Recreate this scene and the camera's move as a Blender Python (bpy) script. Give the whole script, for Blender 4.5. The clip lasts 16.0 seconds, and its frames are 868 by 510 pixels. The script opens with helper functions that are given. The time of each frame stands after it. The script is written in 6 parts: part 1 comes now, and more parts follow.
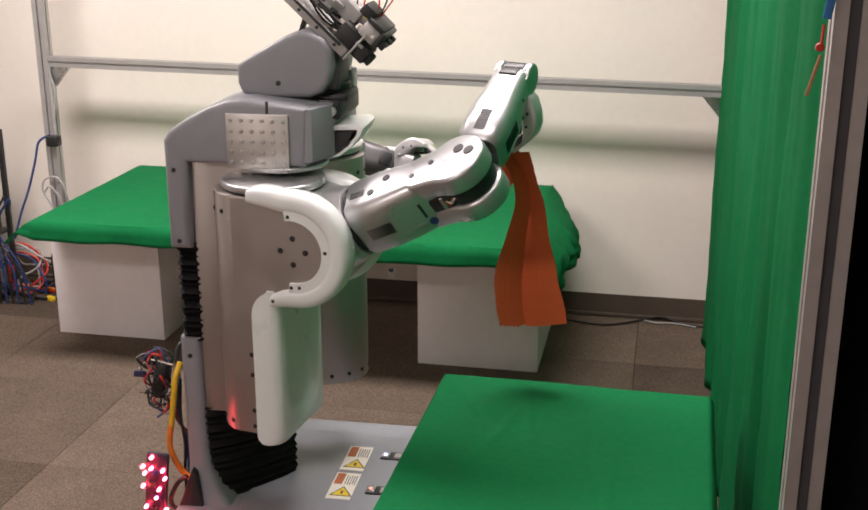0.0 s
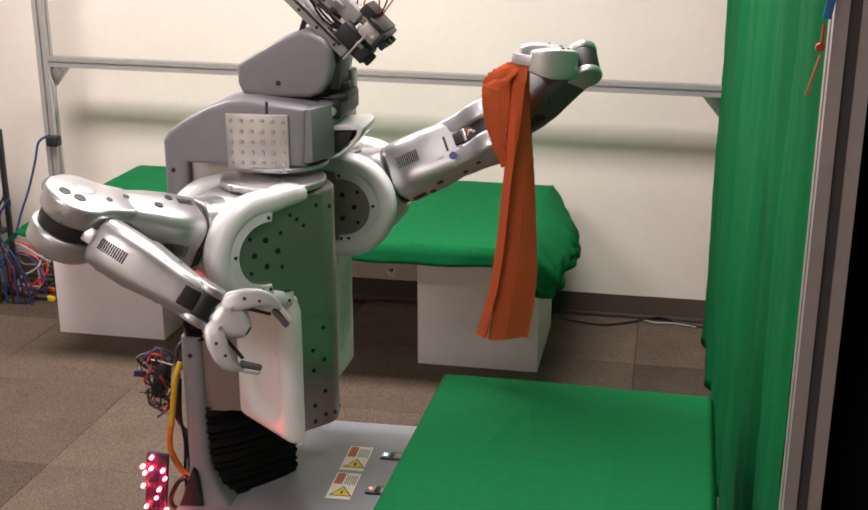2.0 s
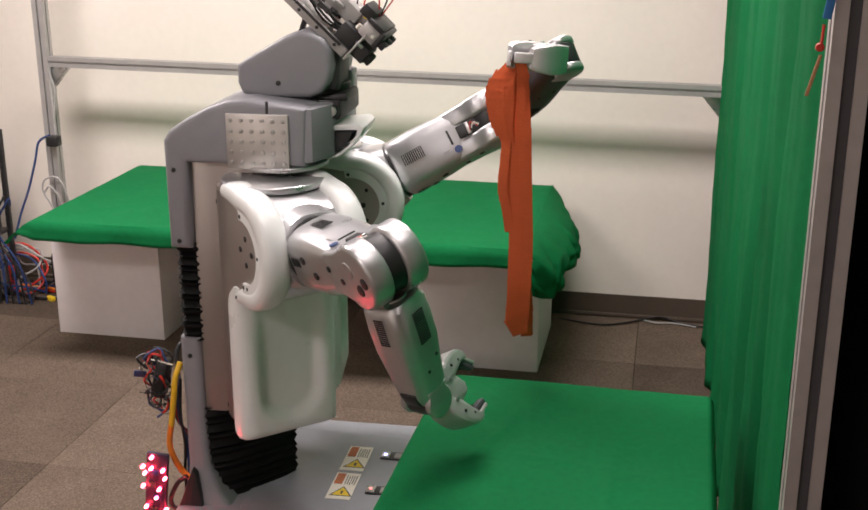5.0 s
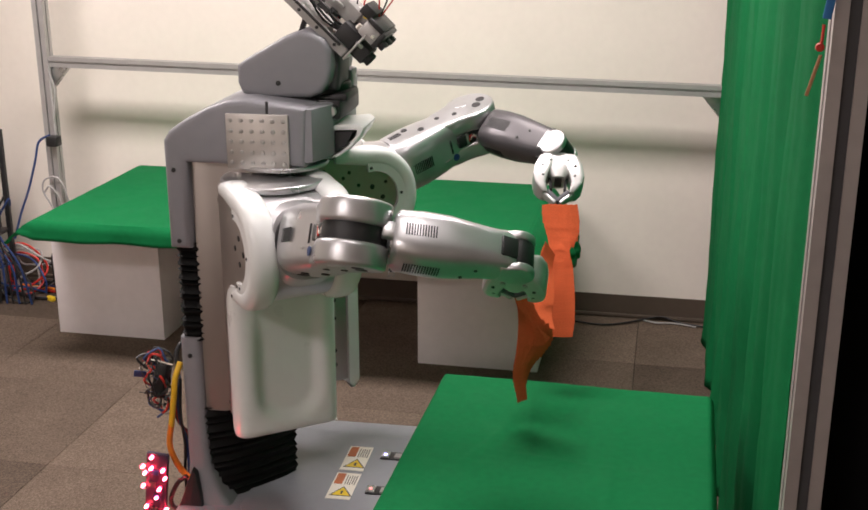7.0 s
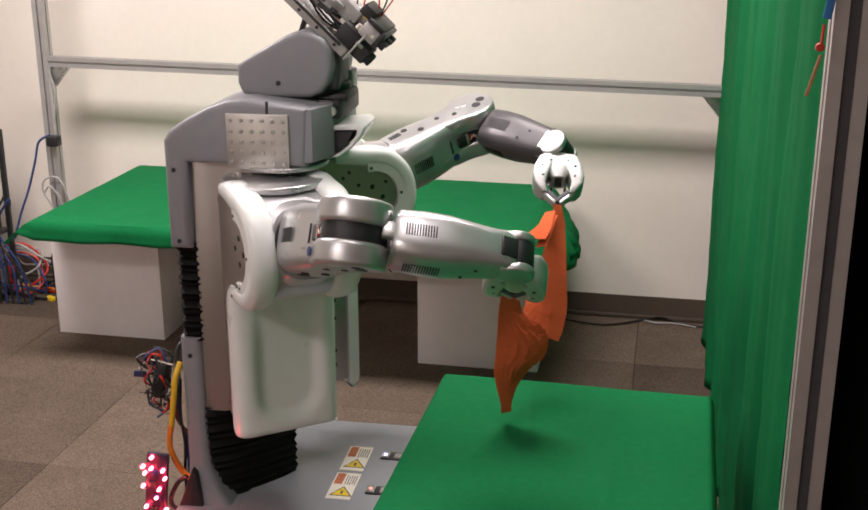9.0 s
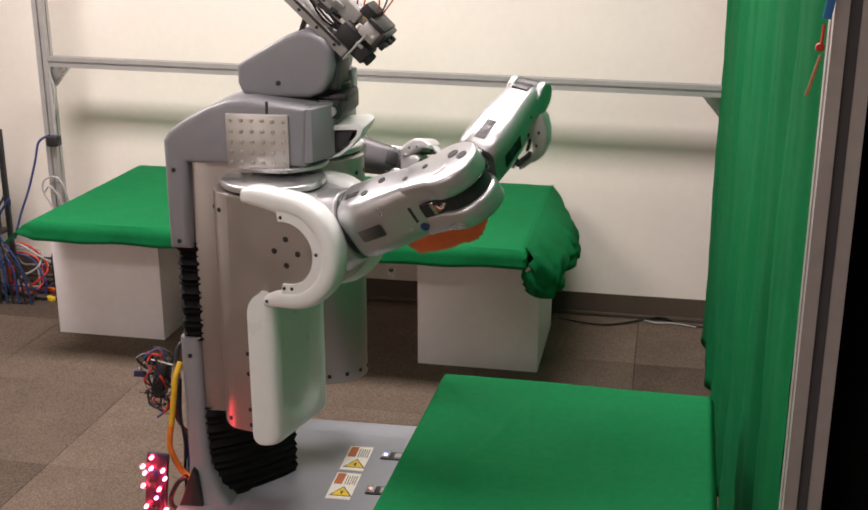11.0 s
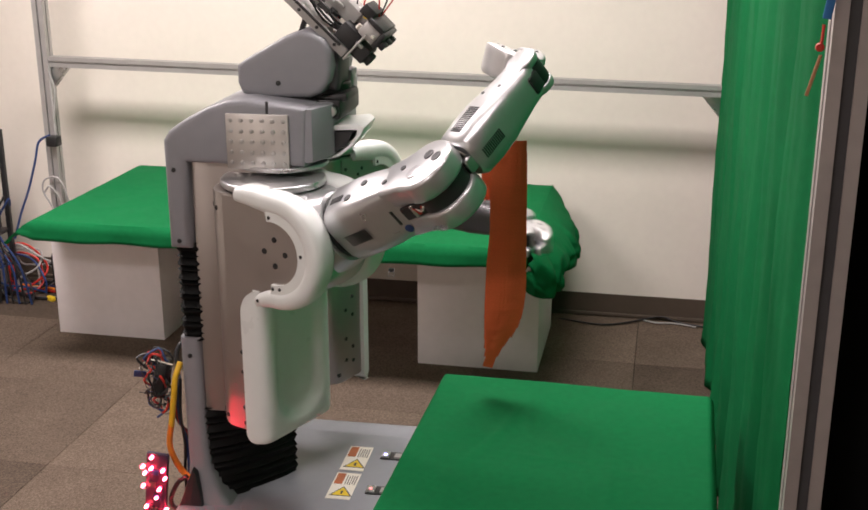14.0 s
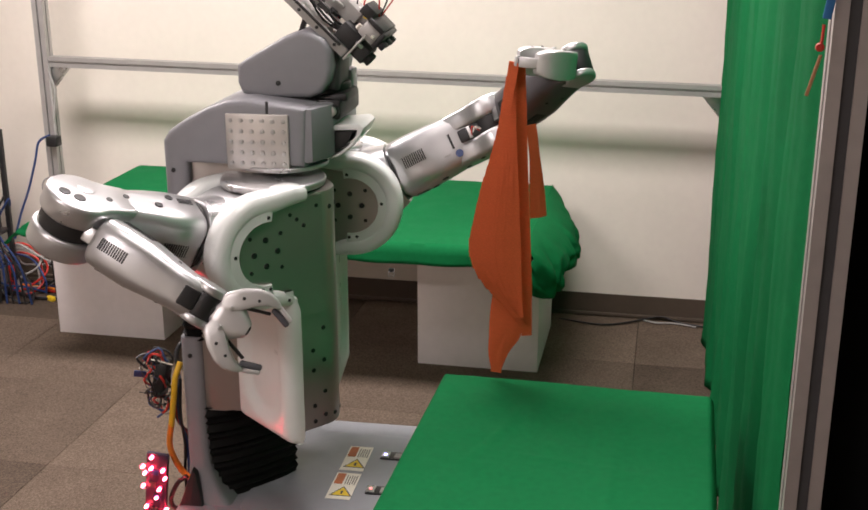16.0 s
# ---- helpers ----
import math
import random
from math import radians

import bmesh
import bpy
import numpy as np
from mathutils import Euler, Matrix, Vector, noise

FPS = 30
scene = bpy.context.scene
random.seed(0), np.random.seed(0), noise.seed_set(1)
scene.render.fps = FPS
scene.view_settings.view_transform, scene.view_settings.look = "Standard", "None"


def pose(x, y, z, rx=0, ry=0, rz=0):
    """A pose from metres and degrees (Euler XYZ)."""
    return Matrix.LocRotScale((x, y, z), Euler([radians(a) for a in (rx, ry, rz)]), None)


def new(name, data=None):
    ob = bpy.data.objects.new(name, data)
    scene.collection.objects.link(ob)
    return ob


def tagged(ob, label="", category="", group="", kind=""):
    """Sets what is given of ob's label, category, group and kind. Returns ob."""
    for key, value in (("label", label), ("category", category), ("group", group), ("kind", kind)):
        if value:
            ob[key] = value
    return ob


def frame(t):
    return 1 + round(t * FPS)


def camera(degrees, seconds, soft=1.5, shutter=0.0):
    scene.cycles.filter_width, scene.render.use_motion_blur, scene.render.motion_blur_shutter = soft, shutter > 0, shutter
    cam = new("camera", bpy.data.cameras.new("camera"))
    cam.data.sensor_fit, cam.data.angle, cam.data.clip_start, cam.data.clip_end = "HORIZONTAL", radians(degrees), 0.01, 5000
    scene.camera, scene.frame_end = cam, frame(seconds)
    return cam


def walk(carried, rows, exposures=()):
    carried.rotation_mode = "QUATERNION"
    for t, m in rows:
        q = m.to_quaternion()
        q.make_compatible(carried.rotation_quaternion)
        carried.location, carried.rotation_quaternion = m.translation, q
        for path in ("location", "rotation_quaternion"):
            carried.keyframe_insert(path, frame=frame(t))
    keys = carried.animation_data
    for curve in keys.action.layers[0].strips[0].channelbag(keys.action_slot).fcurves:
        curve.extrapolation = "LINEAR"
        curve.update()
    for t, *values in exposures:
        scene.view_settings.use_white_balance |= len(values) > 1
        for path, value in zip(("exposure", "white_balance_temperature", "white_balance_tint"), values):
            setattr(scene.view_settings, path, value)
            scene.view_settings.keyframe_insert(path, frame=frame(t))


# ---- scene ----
cam = camera(41.55, 16.0, soft=1.7, shutter=0.3)
EYE = pose(0.723, -2.628, 1.761, 72.43, 0, 9.374)
walk(cam, [(0.0, EYE), (16.0, EYE)], exposures=[(0.0, 0.0, 6500, 10), (4.2, 0.0, 6500, 10), (6.3, -0.07, 6500, 10), (9.2, -0.07, 6500, 10), (11.3, 0.0, 6500, 10), (14.4, 0.0, 6500, 10), (14.7, -0.08, 6500, 10), (15.05, -0.08, 6500, 10), (15.3, 0.0, 6500, 10), (16.0, 0.0, 6500, 10)])

# ---- light: recessed fluorescent panels in the ceiling, plus two added fill panels ----
ROOM = Matrix.Rotation(radians(-2.1), 4, "Z")     # the room is turned a little against the robot
CEIL = 2.75
world = bpy.data.worlds.new("world")
scene.world = world
world.use_nodes = True
world.node_tree.nodes["Background"].inputs[0].default_value = (0.9, 0.85, 0.8, 1)
world.node_tree.nodes["Background"].inputs[1].default_value = 0.02
# the last two are added fill for camera-facing sides and the near table
PANELS = [(-1.6, 0.52, 68), (0.2, 0.52, 55), (-1.2, -2.9, 48), (0.3, -0.9, 8)]
for px, py, watts in PANELS:
    lamp = bpy.data.lights.new("unseen_lamp", "AREA")
    lamp.shape, lamp.size, lamp.size_y = "RECTANGLE", 1.16, 0.53
    lamp.energy, lamp.color = watts, (1.0, 0.885, 0.875)
    ob = new("unseen_lamp", lamp)
    ob.matrix_world = ROOM @ pose(px, py, CEIL - 0.05)


# ---- materials ----
def material(name, rgb, rough=0.5, metal=0.0, vary=0.12, scale=30.0, bump=0.05, stain=0.08, stain_scale=3.0,
             fine=400.0, emit=None, coat=0.0, island=0.0, sheen=0.5):
    """Colour with fine grain and larger stains, roughness that follows them, and a fine relief."""
    m = bpy.data.materials.new(name)
    m.use_nodes = True
    nt = m.node_tree
    b = nt.nodes["Principled BSDF"]
    b.inputs["Metallic"].default_value = metal
    b.inputs["Coat Weight"].default_value = coat
    b.inputs["Coat Roughness"].default_value = 0.15
    b.inputs["Specular IOR Level"].default_value = sheen
    tc = nt.nodes.new("ShaderNodeTexCoord")

    def noise_at(s, detail=4):
        n = nt.nodes.new("ShaderNodeTexNoise")
        n.inputs["Scale"].default_value = s
        n.inputs["Detail"].default_value = detail
        nt.links.new(tc.outputs["Object"], n.inputs["Vector"])
        return n.outputs["Fac"]

    def ramp(value, lo, hi):
        r = nt.nodes.new("ShaderNodeMapRange")
        r.inputs["From Min"].default_value, r.inputs["From Max"].default_value = 0.3, 0.7
        r.inputs["To Min"].default_value, r.inputs["To Max"].default_value = lo, hi
        nt.links.new(value, r.inputs["Value"])
        return r.outputs["Result"]

    def times(a, b_):
        x = nt.nodes.new("ShaderNodeMath")
        x.operation = "MULTIPLY"
        nt.links.new(a, x.inputs[0])
        nt.links.new(b_, x.inputs[1])
        return x.outputs[0]
    tone = times(ramp(noise_at(scale), 1 - vary, 1 + vary), ramp(noise_at(stain_scale, 3), 1 - stain, 1 + stain))
    if island:
        oi = nt.nodes.new("ShaderNodeObjectInfo")
        r = nt.nodes.new("ShaderNodeMapRange")
        r.inputs["To Min"].default_value, r.inputs["To Max"].default_value = 1 - island, 1 + island
        nt.links.new(oi.outputs["Random"], r.inputs["Value"])
        tone = times(tone, r.outputs["Result"])
    mix = nt.nodes.new("ShaderNodeVectorMath")
    mix.operation = "SCALE"
    mix.inputs[0].default_value = rgb
    nt.links.new(tone, mix.inputs["Scale"])
    nt.links.new(mix.outputs[0], b.inputs["Base Color"])
    nt.links.new(ramp(noise_at(stain_scale * 4), max(0.02, rough - 0.07), min(1, rough + 0.07)), b.inputs["Roughness"])
    if bump:
        bp = nt.nodes.new("ShaderNodeBump")
        bp.inputs["Strength"].default_value = bump
        bp.inputs["Distance"].default_value = 0.002
        nt.links.new(noise_at(fine, 2), bp.inputs["Height"])
        nt.links.new(bp.outputs[0], b.inputs["Normal"])
    if emit:
        b.inputs["Emission Color"].default_value = (*emit[:3], 1)
        b.inputs["Emission Strength"].default_value = emit[3]
    return m


M_WALL = material("wall_paint", (0.76, 0.71, 0.64), 0.7, vary=0.015, stain=0.02, bump=0.12, fine=250, sheen=0.06)
M_CEIL = material("ceiling_board", (0.75, 0.73, 0.68), 0.9, vary=0.03, bump=0.3, fine=150)
M_BASEB = material("brown_rubber_base", (0.085, 0.064, 0.048), 0.5, vary=0.05)
M_CARPET = material("carpet_pile", (0.112, 0.086, 0.066), 0.95, vary=0.35, scale=160, bump=0.9, fine=330, stain=0.1, stain_scale=5, island=0.30, sheen=0.06)
M_BACK = material("carpet_backing", (0.06, 0.05, 0.04), 0.95, bump=0)
M_GREEN = material("green_cloth", (0.006, 0.140, 0.044), 0.75, vary=0.06, scale=60, bump=0.15, fine=900, stain=0.06, stain_scale=2.5, sheen=0.06)
# the tables' green cloth, darkened because light only grazes the curtain
M_CURTAIN = material("shaded_green_cloth", (0.005, 0.116, 0.037), 0.8, vary=0.07, scale=50, bump=0.2, fine=700, stain=0.10, stain_scale=3, sheen=0.06)
M_FOAM = material("white_foam_board", (0.84, 0.80, 0.81), 0.7, vary=0.02, stain=0.04, bump=0.08)
M_ALU = material("aluminium_extrusion", (0.45, 0.44, 0.435), 0.40, 0.55, vary=0.04, stain=0.05, bump=0.03)
# the frame's aluminium, darkened for the little light on the near post
M_POST = material("shaded_aluminium", (0.42, 0.39, 0.38), 0.45, 0.50, vary=0.05, stain=0.06, bump=0.03)
# dark grey for shade: the head's front and the post's slot
M_SHADEGREY = material("shade_grey", (0.05, 0.05, 0.055), 0.5, vary=0.05)
M_BLACK = material("black_plastic", (0.014, 0.014, 0.015), 0.45, vary=0.15, bump=0.05)
M_BLACKSHEET = material("black_drape", (0.003, 0.003, 0.003), 0.95, vary=0.1, sheen=0.06)
M_HEAD = material("grey_plastic", (0.225, 0.225, 0.245), 0.42, vary=0.03, stain=0.04, bump=0.03)
M_WHITE = material("white_shell", (0.72, 0.74, 0.73), 0.33, vary=0.015, stain=0.03, bump=0.02, coat=0.3)
M_SILVER = material("silver_paint", (0.50, 0.50, 0.51), 0.33, 0.78, vary=0.03, stain=0.06, bump=0.02, coat=0.15)
M_PLATE = material("satin_metal_plate", (0.41, 0.375, 0.355), 0.36, 0.80, vary=0.012, stain=0.02, bump=0)
M_STUD = material("brushed_plate", (0.54, 0.52, 0.50), 0.33, 0.7, vary=0.04, stain=0.04)
M_DECK = material("deck_paint", (0.24, 0.25, 0.275), 0.42, vary=0.03, stain=0.08)
M_BELLOWS = material("bellows_rubber", (0.006, 0.006, 0.006), 0.6, vary=0.2, bump=0.1, sheen=0.15)
M_ORANGE = material("orange_terry", (0.58, 0.112, 0.042), 0.95, vary=0.10, scale=260, bump=0.9, fine=700, stain=0.05, sheen=0.06)
M_FINGER = material("pale_silver_paint", (0.56, 0.55, 0.55), 0.36, 0.55, vary=0.03, stain=0.05, bump=0.02)
M_TAPE = material("blue_tape", (0.03, 0.16, 0.42), 0.6)
M_TIP = material("dark_grey_rubber", (0.06, 0.06, 0.07), 0.6)
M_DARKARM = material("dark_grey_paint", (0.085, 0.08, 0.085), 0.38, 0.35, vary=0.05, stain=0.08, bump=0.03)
M_STEEL = material("screw_steel", (0.5, 0.5, 0.5), 0.3, 0.9)
M_BLUE = material("blue_paint", (0.015, 0.040, 0.14), 0.45)
M_YELLOW = material("yellow_print", (0.75, 0.52, 0.02), 0.5)
M_LABEL = material("label_paper", (0.78, 0.74, 0.66), 0.6, vary=0.02)
M_RUST = material("orange_print", (0.48, 0.14, 0.05), 0.6)
M_INK = material("ink", (0.05, 0.05, 0.05), 0.6)
M_RED = material("red_plastic", (0.5, 0.03, 0.02), 0.4)
M_GREYP = material("grey_cable", (0.35, 0.34, 0.33), 0.5)
M_YCABLE = material("yellow_cable", (0.7, 0.42, 0.02), 0.4)
M_OCABLE = material("orange_cable", (0.72, 0.20, 0.02), 0.4)
M_TAN = material("tan_strip", (0.40, 0.20, 0.10), 0.6)
M_BOARD = material("circuit_board", (0.03, 0.012, 0.04), 0.5)
M_LED = material("red_led", (0.8, 0.05, 0.05), 0.4, emit=(1.0, 0.03, 0.06, 90.0))
M_LEDCORE = material("led_core", (0.9, 0.4, 0.4), 0.4, emit=(1.0, 0.45, 0.5, 12.0))
M_BLUELED = material("blue_led", (0.3, 0.3, 0.9), 0.4, emit=(0.35, 0.35, 1.0, 8.0))
M_PINKLED = material("pink_indicator", (0.9, 0.3, 0.3), 0.4, emit=(1.0, 0.25, 0.25, 1.2))
M_TUBE = material("lamp_diffuser", (0.9, 0.88, 0.82), 0.5, emit=(1.0, 0.885, 0.875, 3.0))

I4 = Matrix.Identity(4)


# ---- mesh helpers ----
def box(bm, size, m=I4, bevel=0.0, seg=2):
    """A box of that size round m's origin, its edges rounded."""
    t = bmesh.new()
    bmesh.ops.create_cube(t, size=1.0)
    bmesh.ops.scale(t, vec=size, verts=t.verts)
    if bevel:
        bmesh.ops.bevel(t, geom=t.edges[:], offset=bevel, segments=seg, profile=0.5, affect="EDGES")
    merge(bm, t, m)


def merge(bm, t, m):
    t.transform(m)
    me = bpy.data.meshes.new("tmp")
    t.to_mesh(me)
    t.free()
    bm.from_mesh(me)
    bpy.data.meshes.remove(me)


def cyl(bm, r, h, m=I4, seg=28, bevel=0.0, r2=None):
    """A cylinder along m's z axis, centred."""
    t = bmesh.new()
    bmesh.ops.create_cone(t, cap_ends=True, segments=seg, radius1=r, radius2=r if r2 is None else r2, depth=h)
    if bevel:
        rim = [e for e in t.edges if abs(e.verts[0].co.z - e.verts[1].co.z) < 1e-6]
        bmesh.ops.bevel(t, geom=rim, offset=bevel, segments=3, profile=0.5, affect="EDGES")
    merge(bm, t, m)


def prism(bm, outline, depth, m=I4, bevel=0.0, seg=2):
    """An outline in m's xy plane, thickened by depth along z, centred; its rims rounded."""
    t = bmesh.new()
    f = t.faces.new([t.verts.new((x, y, -depth / 2)) for x, y in outline])
    ext = bmesh.ops.extrude_face_region(t, geom=[f])
    bmesh.ops.translate(t, vec=(0, 0, depth), verts=[v for v in ext["geom"] if isinstance(v, bmesh.types.BMVert)])
    bmesh.ops.recalc_face_normals(t, faces=t.faces)
    if bevel:
        rim = [e for e in t.edges if abs(e.verts[0].co.z - e.verts[1].co.z) < 1e-6]
        bmesh.ops.bevel(t, geom=rim, offset=bevel, segments=seg, profile=0.5, affect="EDGES")
    merge(bm, t, m)


def loft(bm, rings, m=I4, caps=True):
    """A skin over rings of points."""
    t = bmesh.new()
    vs = [[t.verts.new(p) for p in ring] for ring in rings]
    n = len(rings[0])
    for a, b in zip(vs, vs[1:]):
        for i in range(n):
            t.faces.new((a[i], a[(i + 1) % n], b[(i + 1) % n], b[i]))
    if caps:
        t.faces.new(vs[0][::-1])
        t.faces.new(vs[-1])
    bmesh.ops.recalc_face_normals(t, faces=t.faces)
    merge(bm, t, m)


def squircle(x, cy, cz, hy, hz, n=28, power=3.2):
    """A rounded rectangle across the x axis."""
    out = []
    for i in range(n):
        a = 2 * math.pi * i / n
        c, s = math.cos(a), math.sin(a)
        k = (abs(c) ** power + abs(s) ** power) ** (-1 / power)
        out.append((x, cy + hy * k * c, cz + hz * k * s))
    return out


def tube(bm, points, r, seg=8, smooth=3):
    """A cable along points, rounded between them."""
    pts = [Vector(p) for p in points]
    if len(pts) > 2:
        fine = []
        ext = [2 * pts[0] - pts[1], *pts, 2 * pts[-1] - pts[-2]]
        for a, b, c, d in zip(ext, ext[1:], ext[2:], ext[3:]):
            for k in range(smooth):
                u = k / smooth
                fine.append(0.5 * ((2 * b) + (c - a) * u + (2 * a - 5 * b + 4 * c - d) * u * u + (3 * b - a - 3 * c + d) * u ** 3))
        pts = fine + [pts[-1]]
    rings = []
    side = Vector((0.3, 0.5, 0.8))
    for i, p in enumerate(pts):
        d = (pts[min(i + 1, len(pts) - 1)] - pts[max(i - 1, 0)]).normalized()
        side = (side - d * side.dot(d))
        if side.length < 1e-4:
            side = d.orthogonal()
        side.normalize()
        up = d.cross(side)
        rings.append([p + r * (math.cos(2 * math.pi * k / seg) * side + math.sin(2 * math.pi * k / seg) * up) for k in range(seg)])
    loft(bm, rings)


def mesh_of(name, bm, mat, smooth=40):
    me = bpy.data.meshes.new(name)
    bm.to_mesh(me)
    bm.free()
    me.materials.append(mat)
    if smooth:
        me.polygons.foreach_set("use_smooth", [True] * len(me.polygons))
        me.set_sharp_from_angle(angle=radians(smooth))
    return me


def part(name, bm, mat, parent=None, label="", m=I4, smooth=40):
    ob = new(name, mesh_of(name, bm, mat, smooth))
    ob.parent = parent
    ob.matrix_basis = m
    return tagged(ob, label)


def one(fn, *a, **k):
    bm = bmesh.new()
    fn(bm, *a, **k)
    return bm


def thing(name, label, category, m=I4, group="", kind=""):
    ob = new(name)
    ob.empty_display_size = 0.1
    ob.matrix_basis = m
    return tagged(ob, label, category, group, kind)


RX90, RY90 = pose(0, 0, 0, 90), pose(0, 0, 0, 0, 90)
# z of a prism turned to y: outline (x, z)
XZ = Matrix(((1, 0, 0, 0), (0, 0, -1, 0), (0, 1, 0, 0), (0, 0, 0, 1)))


# ---- the room ----
def setting(name, bm, mat, label, category, m=ROOM):
    return tagged(part(name, bm, mat, None, label, m), label, category, "", "structure")


WALL_V = 2.14
setting("wall_north", one(box, (9.0, 0.12, CEIL), pose(-0.5, WALL_V + 0.06, CEIL / 2)), M_WALL, "cream painted plaster wall with a smooth finish", "wall")
setting("wall_south", one(box, (9.0, 0.12, CEIL), pose(-0.5, -4.06, CEIL / 2)), M_WALL, "cream painted plaster wall closing the room", "wall")
setting("wall_west", one(box, (0.12, 6.14, CEIL), pose(-4.0, -0.93, CEIL / 2)), M_WALL, "cream painted plaster side wall of the room", "wall")
setting("wall_east", one(box, (0.12, 6.14, CEIL), pose(3.94, -0.93, CEIL / 2)), M_WALL, "cream painted plaster side wall of the room", "wall")
setting("ceiling", one(box, (9.0, 6.5, 0.1), pose(-0.5, -0.93, CEIL + 0.05)), M_CEIL, "white mineral fibre ceiling over the room", "ceiling")
bm = bmesh.new()
box(bm, (8.0, 0.006, 0.10), pose(-0.5, WALL_V - 0.004, 0.052))
box(bm, (8.0, 0.016, 0.018), pose(-0.5, WALL_V - 0.009, 0.010), 0.005)
setting("baseboard", bm, M_BASEB, "dark brown rubber wall base along the floor", "baseboard")


# ---- ceiling light fixtures, added fill too, seen only in the gloss of the robot ----
def unseen_panel(px, py):
    t = thing("unseen_panel", "recessed ceiling light panel with a plain diffuser, out of view", "lamp", ROOM @ pose(px, py, CEIL), "ceiling lights")
    bm = bmesh.new()
    for sx, sy, w, d in ((0, 0.29, 1.24, 0.03), (0, -0.29, 1.24, 0.03), (0.605, 0, 0.03, 0.55), (-0.605, 0, 0.03, 0.55)):
        box(bm, (w, d, 0.03), pose(sx, sy, -0.015), 0.004)
    part("frame", bm, M_WHITE, t)
    part("diffuser", one(box, (1.18, 0.55, 0.008), pose(0, 0, -0.012)), M_TUBE, t)


for px, py, watts in PANELS:
    unseen_panel(px, py)


# ---- aluminium frame round the work place ----
def extrusion(bm, length, m, w=0.045, lips=1, n=0.0042):
    """A slotted profile along m's z axis: w deep, and lips times w wide, drawn as one outline."""
    h, d = w / 2, w * 0.20
    notch = [(-n, -h), (-n, -h + 0.003), (-2 * n, -h + 0.004), (-n, -h + d), (n, -h + d), (2 * n, -h + 0.004), (n, -h + 0.003), (n, -h)]
    turn = lambda pts, a: [(x * math.cos(a) - y * math.sin(a), x * math.sin(a) + y * math.cos(a)) for x, y in pts]
    half = w * lips / 2
    mids = [(k - (lips - 1) / 2) * w for k in range(lips)]
    o = [(-half, -h)]
    for c in mids:
        o += [(x + c, y) for x, y in notch]
    o += [(half, -h)] + [(x + half - h, y) for x, y in turn(notch, math.pi / 2)] + [(half, h)]
    for c in mids[::-1]:
        o += [(x + c, y) for x, y in turn(notch, math.pi)]
    o += [(-half, h)] + [(x - half + h, y) for x, y in turn(notch, -math.pi / 2)]
    prism(bm, o, length, m)


def bracket(bm, m):
    prism(bm, [(0, 0), (0.085, 0), (0.075, -0.012), (0.012, -0.085), (0, -0.09)], 0.036, m @ XZ, 0.002)


frame_thing = thing("aluminium_frame", "slotted aluminium extrusion frame standing on the carpet", "frame", ROOM @ pose(0, 0, 0))
INV = ROOM.inverted()
PL, PR_, PN = INV @ Vector((-1.725, 1.965, 0)), INV @ Vector((1.135, 1.88, 0)), INV @ Vector((1.041, -0.9, 0))
part("post", one(extrusion, 2.5, pose(PL.x, PL.y, 1.25), 0.05), M_ALU, frame_thing)
part("post", one(extrusion, 2.5, pose(PR_.x, PR_.y, 1.25), 0.05), M_ALU, frame_thing)
part("post", one(extrusion, 2.5, pose(PN.x, PN.y, 1.25, 0, 0, 0), 0.057, 1, 0.0085), M_POST, frame_thing, "wide slotted aluminium post")
# added strip, coloured dark for the shade inside the slot
part("slot_strip", one(box, (0.0165, 0.002, 2.48), pose(PN.x, PN.y - 0.0235, 1.25)), M_SHADEGREY, frame_thing, "dark strip standing for shade in the slot of the post")
bm = bmesh.new()
rail_l = PR_.x - PL.x
extrusion(bm, rail_l - 0.05, pose((PL.x + PR_.x) / 2, PL.y, 1.055, 0, 90.75, 0), 0.044)
part("rail", bm, M_ALU, frame_thing)
part("bracket", one(bracket, pose(PL.x + 0.025, PL.y, 1.050)), M_STEEL, frame_thing, "dark triangular corner bracket")
part("bracket", one(bracket, pose(PR_.x - 0.025, PR_.y, 1.017) @ pose(0, 0, 0, 0, 0, 180)), M_STEEL, frame_thing, "dark triangular corner bracket")
bm = bmesh.new()
tube(bm, [(PL.x + 0.03, PL.y - 0.03, z) for z in (1.06, 0.98, 0.9, 0.8, 0.75)], 0.007)
tube(bm, [(PL.x + 0.028, PL.y - 0.035, 1.04), (PL.x + 0.05, PL.y - 0.035, 0.95), (PL.x + 0.03, PL.y - 0.035, 0.82)], 0.005)
part("cable", bm, M_GREYP, frame_thing, "grey cable along the post")
part("clamp", one(box, (0.05, 0.05, 0.045), pose(PL.x + 0.028, PL.y - 0.045, 0.735), 0.006), M_BLACK, frame_thing, "black cable clamp on the post")


